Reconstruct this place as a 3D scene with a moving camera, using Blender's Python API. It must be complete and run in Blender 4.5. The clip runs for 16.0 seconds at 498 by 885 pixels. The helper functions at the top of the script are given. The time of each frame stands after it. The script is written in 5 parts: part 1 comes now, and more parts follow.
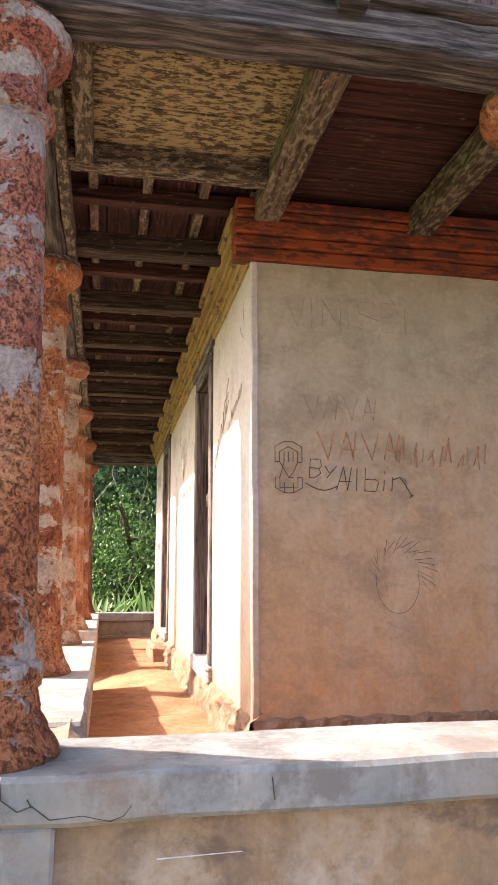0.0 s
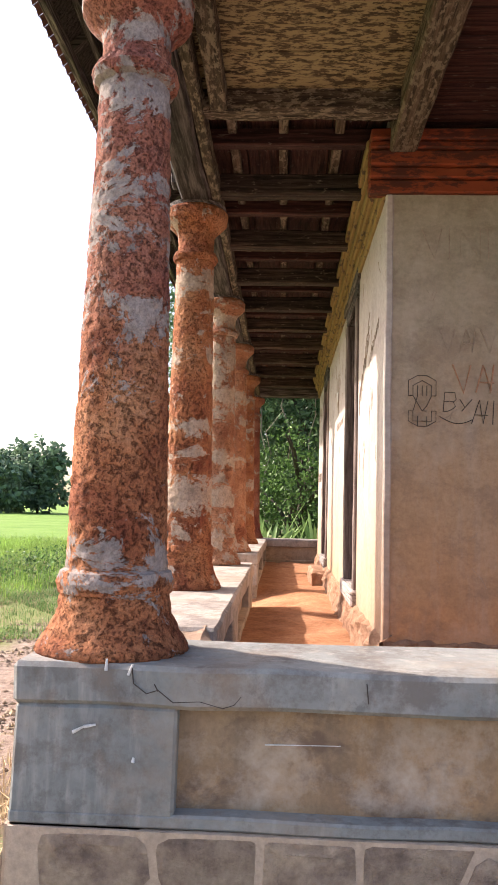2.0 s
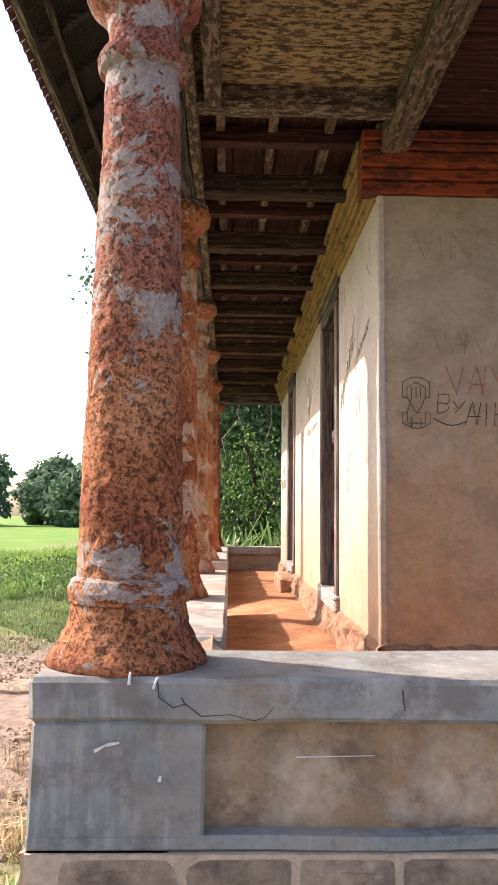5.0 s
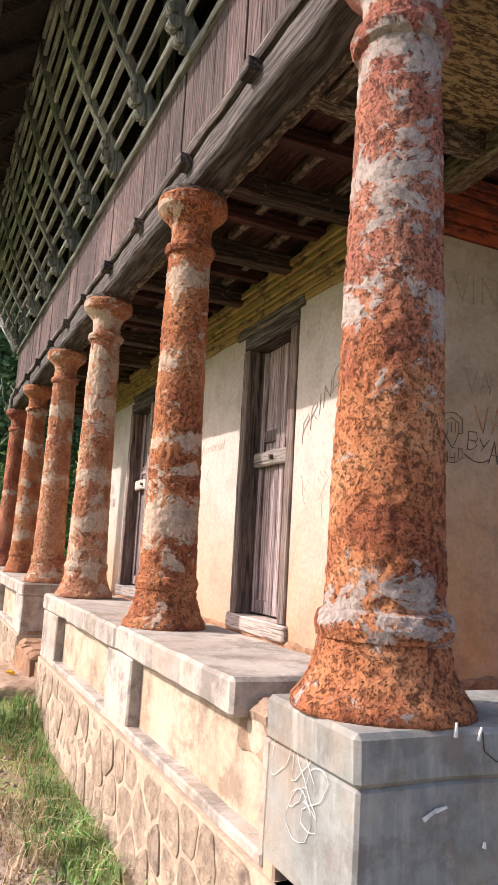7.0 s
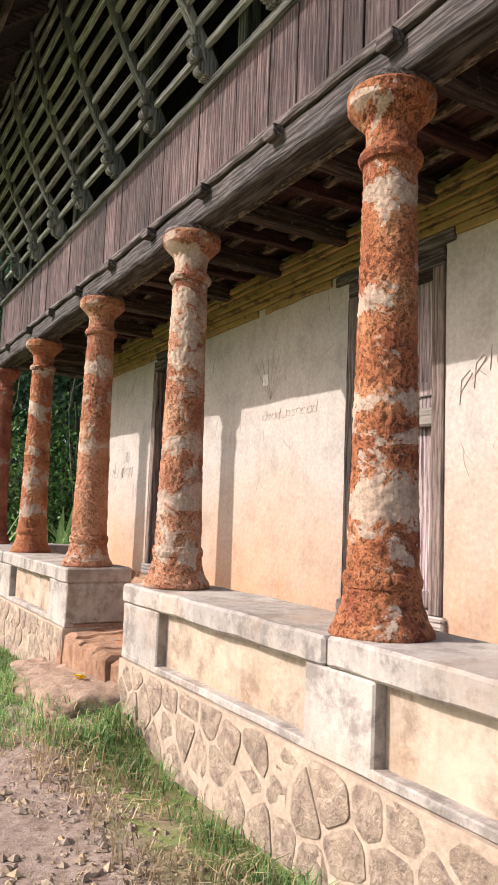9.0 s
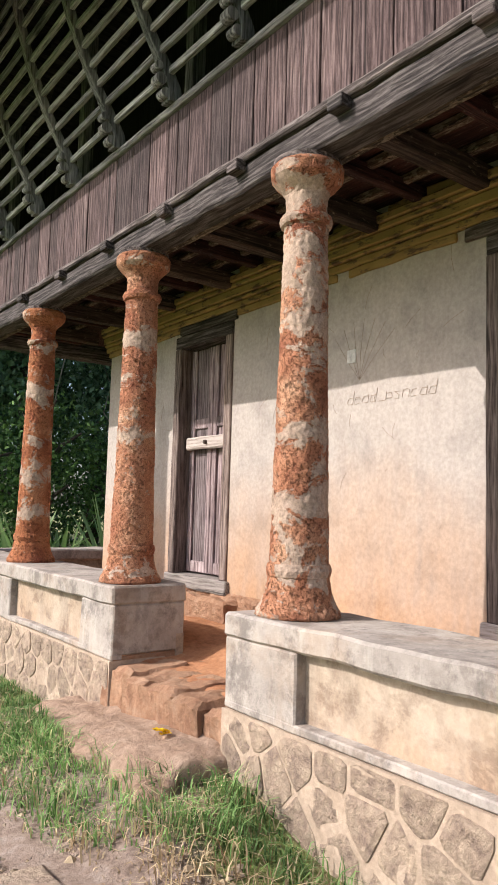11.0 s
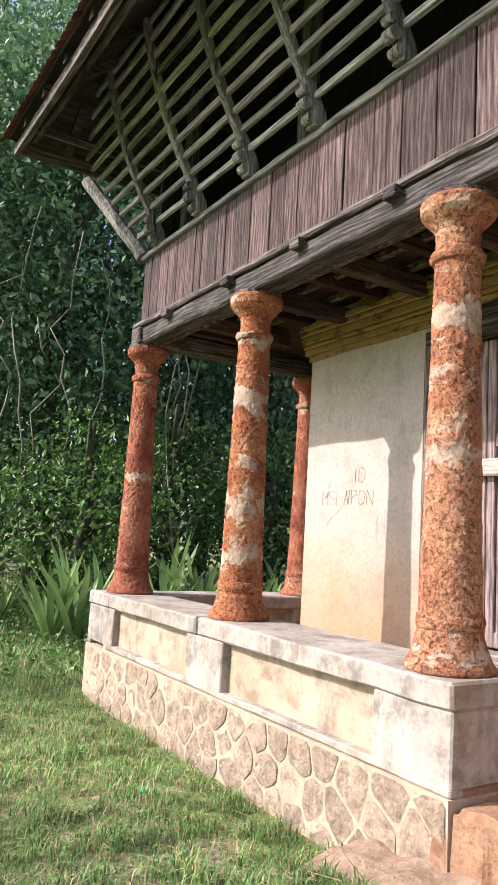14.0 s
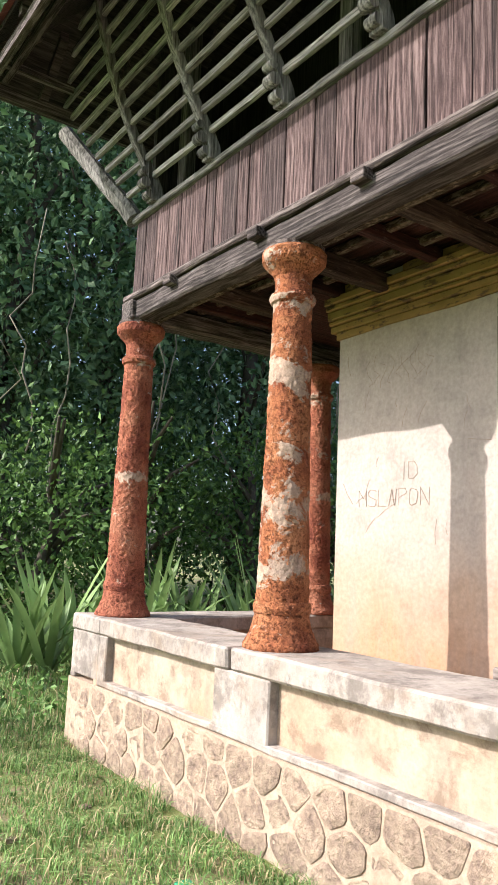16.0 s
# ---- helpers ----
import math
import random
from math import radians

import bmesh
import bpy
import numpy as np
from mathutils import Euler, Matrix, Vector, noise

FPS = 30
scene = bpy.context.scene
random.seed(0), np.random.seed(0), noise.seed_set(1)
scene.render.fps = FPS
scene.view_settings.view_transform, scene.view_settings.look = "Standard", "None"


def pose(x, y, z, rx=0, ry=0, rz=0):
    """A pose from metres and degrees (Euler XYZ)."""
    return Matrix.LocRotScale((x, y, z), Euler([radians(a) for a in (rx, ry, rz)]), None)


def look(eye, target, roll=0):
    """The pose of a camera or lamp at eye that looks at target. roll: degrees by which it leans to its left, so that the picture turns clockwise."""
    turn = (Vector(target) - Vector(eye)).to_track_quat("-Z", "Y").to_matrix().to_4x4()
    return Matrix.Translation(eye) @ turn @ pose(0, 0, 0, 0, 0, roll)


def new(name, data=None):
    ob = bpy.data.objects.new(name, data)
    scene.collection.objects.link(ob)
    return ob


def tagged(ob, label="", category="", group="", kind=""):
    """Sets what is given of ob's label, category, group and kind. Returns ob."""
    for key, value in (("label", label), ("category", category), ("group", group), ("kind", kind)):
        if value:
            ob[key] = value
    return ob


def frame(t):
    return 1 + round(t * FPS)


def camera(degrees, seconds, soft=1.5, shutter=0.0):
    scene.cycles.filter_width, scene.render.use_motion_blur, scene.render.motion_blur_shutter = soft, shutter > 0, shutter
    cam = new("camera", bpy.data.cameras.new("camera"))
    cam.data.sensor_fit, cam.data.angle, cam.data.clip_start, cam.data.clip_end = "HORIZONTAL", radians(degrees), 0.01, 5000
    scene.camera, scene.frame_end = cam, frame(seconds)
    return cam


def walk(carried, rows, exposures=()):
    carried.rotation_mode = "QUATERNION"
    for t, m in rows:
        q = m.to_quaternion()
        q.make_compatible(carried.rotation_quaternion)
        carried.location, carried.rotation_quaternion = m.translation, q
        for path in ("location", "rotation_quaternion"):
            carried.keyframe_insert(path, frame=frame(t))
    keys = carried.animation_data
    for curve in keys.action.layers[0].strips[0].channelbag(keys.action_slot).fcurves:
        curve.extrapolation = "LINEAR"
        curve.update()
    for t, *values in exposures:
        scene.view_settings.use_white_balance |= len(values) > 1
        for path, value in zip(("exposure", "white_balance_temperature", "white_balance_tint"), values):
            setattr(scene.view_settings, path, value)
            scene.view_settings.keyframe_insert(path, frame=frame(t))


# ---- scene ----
cam = camera(37.0, 16.0, soft=0.9)
METRES, EYE, TILT, LEAN, TURN = 8.0, 1.5, -0.2, 0.0, -10.9
ROWS = [
    (0.0, 0.0, 0.0, 0.0, 0.04, 10.69, 0.19),
    (0.5, 0.0039, -0.0087, -0.0009, 2.14, 9.39, -1.02),
    (1.0, 0.0111, -0.0187, -0.0007, 6.06, 7.52, -1.87),
    (1.5, 0.0189, -0.0183, -0.0006, 10.89, 6.91, -2.21),
    (2.0, 0.0255, -0.0167, -0.001, 13.51, 5.25, -1.51),
    (2.5, 0.0292, -0.0203, -0.0012, 14.03, 4.81, -0.83),
    (3.0, 0.0323, -0.0213, -0.0012, 14.33, 5.17, -1.83),
    (3.5, 0.0418, -0.0194, -0.0009, 13.77, 6.83, -0.64),
    (4.0, 0.0431, -0.0179, -0.0011, 14.12, 6.93, 0.36),
    (4.5, 0.029, -0.0147, -0.0019, 13.23, 5.9, 0.05),
    (7.0, -0.1811, 0.0261, -0.0091, -13.3, 8.55, -3.19),
    (7.5, -0.2178, 0.05, -0.0064, -15.25, 7.93, -3.38),
    (8.0, -0.2544, 0.0741, -0.004, -19.33, 6.93, -2.48),
    (8.5, -0.2755, 0.1123, -0.0044, -18.68, 6.18, -2.17),
    (11.0, -0.3684, 0.3053, 0.0025, -25.44, 5.53, -1.57),
    (11.5, -0.3766, 0.3439, 0.0034, -23.99, 6.41, -1.82),
    (12.0, -0.3921, 0.3849, 0.0045, -23.35, 6.55, -2.2),
    (12.5, -0.4062, 0.4233, 0.0079, -22.97, 5.48, -1.19),
    (13.0, -0.414, 0.4638, 0.0073, -19.26, 8.02, -2.24),
    (13.5, -0.4266, 0.4962, 0.0071, -20.47, 9.14, -4.27),
    (14.0, -0.4402, 0.5263, 0.009, -20.54, 7.56, -3.2),
    (14.5, -0.4443, 0.5632, 0.0063, -18.81, 7.67, -2.81),
    (15.0, -0.4539, 0.5916, 0.0069, -20.87, 7.83, -4.74),
    (15.5, -0.4624, 0.6189, 0.0078, -27.59, 8.23, -2.76),
    (16.0, -0.4564, 0.6553, 0.005, -24.82, 8.65, -2.36),
]
walk(cam, [(t, pose(0, 0, EYE, TILT, LEAN, TURN) @ pose(METRES * x, METRES * y, METRES * z, 90 + pitch, roll, yaw)) for t, x, y, z, yaw, pitch, roll in ROWS],
     [(0.0, 1.95, 6700, 20), (1.0, 1.85, 6700, 20), (1.9, 1.38, 6700, 20), (4.7, 1.35, 6700, 20), (6.8, 0.95, 6600, 20), (8.7, 0.75, 6400, 17), (10.8, 0.55, 6200, 14), (12.5, 0.82, 6200, 14), (16.0, 1.02, 6200, 14)])

# ---- world, sun, exposure ----
SUN_AZ, SUN_EL = -67.4, 37.0
world = bpy.data.worlds.new("sky")
scene.world = world
world.use_nodes = True
wn = world.node_tree.nodes
sky = wn.new("ShaderNodeTexSky")
sky.sky_type = "NISHITA"
sky.sun_disc = False
sky.sun_elevation, sky.sun_rotation = radians(SUN_EL), radians(SUN_AZ)
sky.dust_density = 3.0
wn["Background"].inputs["Strength"].default_value = 0.15
world.node_tree.links.new(sky.outputs[0], wn["Background"].inputs["Color"])
sun_data = bpy.data.lights.new("sun", "SUN")
sun_data.energy, sun_data.angle, sun_data.color = 3.7, radians(0.6), (1.0, 0.92, 0.82)
sun = new("sun", sun_data)
sd = Vector((math.sin(radians(SUN_AZ)) * math.cos(radians(SUN_EL)), math.cos(radians(SUN_AZ)) * math.cos(radians(SUN_EL)), math.sin(radians(SUN_EL))))
sun.matrix_world = look(tuple(sd * 60), (0, 0, 0))

# ---- materials ----


def material(name, rough=0.85, metal=0.0):
    m = bpy.data.materials.new(name)
    m.use_nodes = True
    b = m.node_tree.nodes["Principled BSDF"]
    b.inputs["Roughness"].default_value = rough
    b.inputs["Metallic"].default_value = metal
    b.inputs["Specular IOR Level"].default_value = 0.25
    return m, m.node_tree, b


def coords(nt, scale=(1, 1, 1), world_space=True):
    """Object or world-position coordinates, scaled."""
    mp = nt.nodes.new("ShaderNodeMapping")
    mp.inputs["Scale"].default_value = scale
    if world_space:
        g = nt.nodes.new("ShaderNodeNewGeometry")
        nt.links.new(g.outputs["Position"], mp.inputs[0])
    else:
        g = nt.nodes.new("ShaderNodeTexCoord")
        nt.links.new(g.outputs["Object"], mp.inputs[0])
    return mp.outputs[0]


def noise_tex(nt, vec, scale, detail=5, rough=0.6, dist=0.0):
    n = nt.nodes.new("ShaderNodeTexNoise")
    n.inputs["Scale"].default_value, n.inputs["Detail"].default_value = scale, detail
    n.inputs["Roughness"].default_value, n.inputs["Distortion"].default_value = rough, dist
    nt.links.new(vec, n.inputs["Vector"])
    return n.outputs["Fac"]


def ramp(nt, fac, stops):
    r = nt.nodes.new("ShaderNodeValToRGB")
    el = r.color_ramp.elements
    while len(el) < len(stops):
        el.new(0.5)
    for e, (p, c) in zip(el, stops):
        e.position = p
        e.color = (*c, 1) if len(c) == 3 else c
    nt.links.new(fac, r.inputs[0])
    return r.outputs[0]


def grey(v):
    return (v, v, v)


def mix(nt, fac, a, b, blend="MIX"):
    m = nt.nodes.new("ShaderNodeMix")
    m.data_type, m.blend_type = "RGBA", blend
    for sock, val in ((m.inputs["Factor"], fac), (m.inputs["A"], a), (m.inputs["B"], b)):
        if isinstance(val, (int, float)):
            sock.default_value = val
        elif isinstance(val, tuple):
            sock.default_value = (*val, 1)
        else:
            nt.links.new(val, sock)
    return m.outputs["Result"]


def bump(nt, b, height, strength, dist=0.01):
    n = nt.nodes.new("ShaderNodeBump")
    n.inputs["Strength"].default_value, n.inputs["Distance"].default_value = strength, dist
    nt.links.new(height, n.inputs["Height"])
    nt.links.new(n.outputs[0], b.inputs["Normal"])


def maths(nt, op, a, b, c=None):
    m = nt.nodes.new("ShaderNodeMath")
    m.operation = op
    for s, v in zip(m.inputs, (a, b, c)):
        if v is None:
            continue
        if isinstance(v, (int, float)):
            s.default_value = v
        else:
            nt.links.new(v, s)
    return m.outputs[0]


def split_z(nt):
    g = nt.nodes.new("ShaderNodeNewGeometry")
    s = nt.nodes.new("ShaderNodeSeparateXYZ")
    nt.links.new(g.outputs["Position"], s.inputs[0])
    return s.outputs


def laterite(name, cover, rock_tones, lime, bands=(), wash=None):
    """Pitted laterite with remnants of lime plaster; bands are (height, half width) where more of it has stayed.
    wash: (height, colour) of an old pinkish wash that has lasted above that height."""
    m, nt, b = material(name, 0.95)
    v = coords(nt)
    z = split_z(nt)[2]
    big = noise_tex(nt, v, 4.5, 5, 0.6)
    deep, mid_t, pale = rock_tones
    base = ramp(nt, big, [(0.32, deep), (0.5, mid_t), (0.68, pale)])
    if wash:
        wz = nt.nodes.new("ShaderNodeMapRange")
        wz.inputs["From Min"].default_value, wz.inputs["From Max"].default_value = wash[0] - 0.1, wash[0] + 0.15
        nt.links.new(maths(nt, "ADD", z, maths(nt, "MULTIPLY_ADD", noise_tex(nt, v, 6, 5), 0.6, -0.3)), wz.inputs["Value"])
        base = mix(nt, maths(nt, "MULTIPLY", wz.outputs[0], 0.55), base, wash[1])
    grit = noise_tex(nt, v, 48, 9, 0.78, 0.3)
    fine = noise_tex(nt, v, 130, 5, 0.7)
    nz = nt.nodes.new("ShaderNodeTexNoise")
    nz.inputs["Scale"].default_value, nz.inputs["Detail"].default_value = 22, 5
    nt.links.new(v, nz.inputs["Vector"])
    sc = nt.nodes.new("ShaderNodeVectorMath")
    sc.operation = "SCALE"
    sc.inputs["Scale"].default_value = 0.07
    nt.links.new(nz.outputs["Color"], sc.inputs[0])
    wob = nt.nodes.new("ShaderNodeVectorMath")
    wob.operation = "ADD"
    nt.links.new(v, wob.inputs[0])
    nt.links.new(sc.outputs[0], wob.inputs[1])
    vor = nt.nodes.new("ShaderNodeTexVoronoi")
    vor.inputs["Scale"].default_value = 84
    nt.links.new(wob.outputs[0], vor.inputs["Vector"])
    pits = ramp(nt, vor.outputs["Distance"], [(0.12, grey(0.0)), (0.36, grey(1.0))])
    holes = ramp(nt, grit, [(0.34, grey(0.0)), (0.47, grey(1.0))])
    relief = maths(nt, "MULTIPLY", maths(nt, "MULTIPLY_ADD", pits, 0.55, 0.45), maths(nt, "MULTIPLY_ADD", holes, 0.75, 0.25))
    rock = mix(nt, maths(nt, "MULTIPLY", maths(nt, "SUBTRACT", 1.0, relief), 0.85), base, tuple(0.22 * c for c in deep))
    rock = mix(nt, 0.8, rock, ramp(nt, fine, [(0.34, grey(0.6)), (0.64, grey(1.35))]), "MULTIPLY")
    band = noise_tex(nt, coords(nt, (1.2, 1.2, 1.5)), 4.6, 10, 0.75, 0.5)
    for zc, hw in bands:
        d = maths(nt, "DIVIDE", maths(nt, "ABSOLUTE", maths(nt, "SUBTRACT", z, zc), 0), hw * 1.7)
        band = maths(nt, "ADD", band, maths(nt, "MULTIPLY", maths(nt, "MAXIMUM", maths(nt, "SUBTRACT", 1.0, d), 0.0), 0.135))
    mask = ramp(nt, band, [(0.975 - cover, grey(0)), (1.0 - cover, grey(1))])
    pl = ramp(nt, noise_tex(nt, v, 9, 8, 0.7), [(0.3, tuple(0.6 * c for c in lime)), (0.5, lime), (0.75, tuple(1.25 * c for c in lime))])
    pl = mix(nt, 0.8, pl, ramp(nt, noise_tex(nt, v, 75, 7, 0.75), [(0.34, grey(0.5)), (0.58, grey(1.15))]), "MULTIPLY")
    nt.links.new(mix(nt, maths(nt, "MULTIPLY", mask, 0.92), rock, pl), b.inputs["Base Color"])
    hgt = mix(nt, mask, mix(nt, 0.3, relief, fine), mix(nt, 0.7, noise_tex(nt, v, 60, 6, 0.7), grey(1.0)))
    bump(nt, b, hgt, 1.0, 0.022)
    return m


def plaster(name, clean, stain, grime, low=0.95, high=1.9, amount=1.0, mould=0.0):
    """Lime plaster with earth splashed up from the floor, smears and grime."""
    m, nt, b = material(name, 0.9)
    v = coords(nt)
    z = split_z(nt)[2]
    wob = maths(nt, "MULTIPLY_ADD", noise_tex(nt, v, 1.6, 5), 1.1, -0.55)
    zz = maths(nt, "ADD", z, wob)
    rr = nt.nodes.new("ShaderNodeMapRange")
    rr.inputs["From Min"].default_value, rr.inputs["From Max"].default_value = low, high
    rr.inputs["To Min"].default_value, rr.inputs["To Max"].default_value = amount, 0.0
    nt.links.new(zz, rr.inputs["Value"])
    col = mix(nt, rr.outputs[0], clean, stain)
    streak = ramp(nt, noise_tex(nt, coords(nt, (3, 3, 0.5)), 3.0, 6, 0.65), [(0.45, grey(0)), (0.8, grey(0.6))])
    col = mix(nt, streak, col, grime)
    fine = ramp(nt, noise_tex(nt, v, 40, 5, 0.7), [(0.32, grey(0.78)), (0.66, grey(1.1))])
    col = mix(nt, 0.8, col, fine, "MULTIPLY")
    blot = ramp(nt, noise_tex(nt, v, 4.5, 7, 0.7), [(0.33, grey(0.76)), (0.52, grey(1.02))])
    col = mix(nt, 0.7, col, blot, "MULTIPLY")
    if mould:
        spots = noise_tex(nt, coords(nt, (1.0, 1.0, 1.5)), 4.2, 9, 0.72, 0.3)
        col = mix(nt, ramp(nt, spots, [(0.5, grey(0)), (0.6, grey(mould))]), col, (0.16, 0.11, 0.08))
        col = mix(nt, ramp(nt, noise_tex(nt, v, 2.6, 7, 0.7), [(0.5, grey(0)), (0.66, grey(mould))]), col, (0.5, 0.42, 0.33))
    nt.links.new(col, b.inputs["Base Color"])
    bump(nt, b, mix(nt, 0.5, noise_tex(nt, v, 7, 5), noise_tex(nt, v, 60, 4)), 0.35, 0.006)
    return m


def cement(name, tone, wet, splotch):
    m, nt, b = material(name, 0.8)
    v = coords(nt)
    col = ramp(nt, noise_tex(nt, v, 2.3, 6, 0.65), [(0.3, wet), (0.55, tone), (0.75, splotch)])
    col = mix(nt, 0.8, col, ramp(nt, noise_tex(nt, v, 30, 6, 0.7), [(0.3, grey(0.8)), (0.7, grey(1.08))]), "MULTIPLY")
    drip = ramp(nt, noise_tex(nt, coords(nt, (9, 9, 1.2)), 2.0, 5), [(0.55, grey(0)), (0.72, grey(0.5))])
    col = mix(nt, drip, col, (0.5, 0.47, 0.42))
    dark = ramp(nt, noise_tex(nt, v, 5.0, 8, 0.75), [(0.48, grey(0)), (0.6, grey(0.7))])
    col = mix(nt, dark, col, (0.15, 0.13, 0.115))
    smut = ramp(nt, noise_tex(nt, coords(nt, (1.0, 1.0, 0.8)), 9.0, 8, 0.75), [(0.55, grey(0)), (0.64, grey(0.45))])
    col = mix(nt, smut, col, (0.1, 0.09, 0.085))
    rust = ramp(nt, noise_tex(nt, v, 1.7, 6, 0.7), [(0.5, grey(0)), (0.7, grey(0.5))])
    col = mix(nt, rust, col, (0.36, 0.25, 0.16))
    nt.links.new(col, b.inputs["Base Color"])
    bump(nt, b, noise_tex(nt, v, 25, 8, 0.75), 0.55, 0.008)
    return m


def wood(name, dark, mid, light, axis=1, flaky=0.0, flake=(0.4, 0.36, 0.28), rough=0.8):
    """Weathered timber, grain along the axis."""
    m, nt, b = material(name, rough)
    info = nt.nodes.new("ShaderNodeObjectInfo")
    s = [16.0, 16.0, 16.0]
    s[axis] = 0.7
    mp = coords(nt, tuple(s))
    add = nt.nodes.new("ShaderNodeVectorMath")
    add.operation = "ADD"
    sc = maths(nt, "MULTIPLY", info.outputs["Random"], 37.0)
    nt.links.new(mp, add.inputs[0])
    nt.links.new(sc, add.inputs[1])
    v = add.outputs[0]
    wave = nt.nodes.new("ShaderNodeTexWave")
    wave.wave_type, wave.rings_direction = "RINGS", "XYZ"[axis]
    wave.inputs["Scale"].default_value, wave.inputs["Distortion"].default_value = 4.5, 9.0
    wave.inputs["Detail"].default_value, wave.inputs["Detail Scale"].default_value = 3.0, 1.2
    s3 = [2.6, 2.6, 2.6]
    s3[axis] = 0.42
    add2 = nt.nodes.new("ShaderNodeVectorMath")
    add2.operation = "ADD"
    nt.links.new(coords(nt, tuple(s3)), add2.inputs[0])
    nt.links.new(sc, add2.inputs[1])
    nt.links.new(add2.outputs[0], wave.inputs["Vector"])
    fib = noise_tex(nt, v, 5.0, 9, 0.8)
    grain = mix(nt, 0.1, fib, wave.outputs["Fac"])
    col = ramp(nt, grain, [(0.36, dark), (0.48, mid), (0.63, light)])
    tint = ramp(nt, info.outputs["Random"], [(0.0, grey(0.5)), (0.5, (1.0, 0.93, 0.93)), (1.0, (1.45, 1.4, 1.38))])
    col = mix(nt, 0.8, col, tint, "MULTIPLY")
    blot = ramp(nt, noise_tex(nt, coords(nt), 2.2, 5), [(0.35, grey(0.6)), (0.65, grey(1.15))])
    col = mix(nt, 0.7, col, blot, "MULTIPLY")
    s4 = [11.0, 11.0, 11.0]
    s4[axis] = 0.45
    add3 = nt.nodes.new("ShaderNodeVectorMath")
    add3.operation = "ADD"
    nt.links.new(coords(nt, tuple(s4)), add3.inputs[0])
    nt.links.new(sc, add3.inputs[1])
    crack = ramp(nt, noise_tex(nt, add3.outputs[0], 2.6, 4, 0.6, 0.6), [(0.6, grey(1.0)), (0.66, grey(0.3))])
    col = mix(nt, 1.0, col, crack, "MULTIPLY")
    if flaky:
        s2 = [30.0, 30.0, 30.0]
        s2[axis] = 11.0
        fl = ramp(nt, noise_tex(nt, coords(nt, tuple(s2)), 1.6, 8, 0.75), [(0.86 - flaky, grey(0)), (0.92 - flaky, grey(1))])
        col = mix(nt, fl, col, flake)
    nt.links.new(col, b.inputs["Base Color"])
    bump(nt, b, maths(nt, "MULTIPLY", grain, crack), 0.9, 0.008)
    return m


def paint_flaked(name, paint, under, amount=0.5, axis=1):
    m, nt, b = material(name, 0.7)
    s = [9.0, 9.0, 9.0]
    s[axis] = 3.0
    v = coords(nt, tuple(s))
    f = noise_tex(nt, v, 2.2, 8, 0.72)
    mask = ramp(nt, f, [(amount, grey(0)), (amount + 0.06, grey(1))])
    p = mix(nt, 0.7, paint, ramp(nt, noise_tex(nt, coords(nt), 5, 6), [(0.3, grey(0.65)), (0.7, grey(1.2))]), "MULTIPLY")
    nt.links.new(mix(nt, mask, p, under), b.inputs["Base Color"])
    bump(nt, b, mix(nt, 0.5, f, mask), 0.4, 0.005)
    return m


def mottled(name, stops, scale=6.0, rough=0.9, bump_d=0.01, bscale=30, island=False, strength=0.6):
    m, nt, b = material(name, rough)
    v = coords(nt)
    col = ramp(nt, noise_tex(nt, v, scale, 7, 0.65), stops)
    col = mix(nt, 0.8, col, ramp(nt, noise_tex(nt, v, bscale, 6, 0.7), [(0.3, grey(0.7)), (0.7, grey(1.15))]), "MULTIPLY")
    if island:
        g = nt.nodes.new("ShaderNodeNewGeometry")
        col = mix(nt, 1.0, col, ramp(nt, g.outputs["Random Per Island"], [(0, grey(0.55)), (0.5, (1.0, 1.0, 0.9)), (1, (1.4, 1.35, 1.0))]), "MULTIPLY")
    else:
        o = nt.nodes.new("ShaderNodeObjectInfo")
        col = mix(nt, 0.6, col, ramp(nt, o.outputs["Random"], [(0, grey(0.75)), (1, grey(1.15))]), "MULTIPLY")
    nt.links.new(col, b.inputs["Base Color"])
    if bump_d:
        bump(nt, b, noise_tex(nt, v, bscale, 7, 0.7), strength, bump_d)
    return m


def leafy(name, a, c, rough=0.5, trans=0.25, straw=None):
    m, nt, b = material(name, rough)
    g = nt.nodes.new("ShaderNodeNewGeometry")
    col = ramp(nt, g.outputs["Random Per Island"], [(0, a), (0.7, c), (1, tuple(min(1, 1.5 * q) for q in c))] if straw is None else [(0, a), (0.55, c), (0.76, tuple(1.25 * q for q in c)), (0.84, straw)])
    big = ramp(nt, noise_tex(nt, coords(nt), 1.1, 5), [(0.35, grey(0.55)), (0.65, grey(1.3))])
    col = mix(nt, 0.8, col, big, "MULTIPLY")
    nt.links.new(col, b.inputs["Base Color"])
    tr = nt.nodes.new("ShaderNodeBsdfTranslucent")
    nt.links.new(col, tr.inputs["Color"])
    mx = nt.nodes.new("ShaderNodeMixShader")
    mx.inputs[0].default_value = trans
    nt.links.new(b.outputs[0], mx.inputs[1])
    nt.links.new(tr.outputs[0], mx.inputs[2])
    nt.links.new(mx.outputs[0], nt.nodes["Material Output"].inputs["Surface"])
    return m


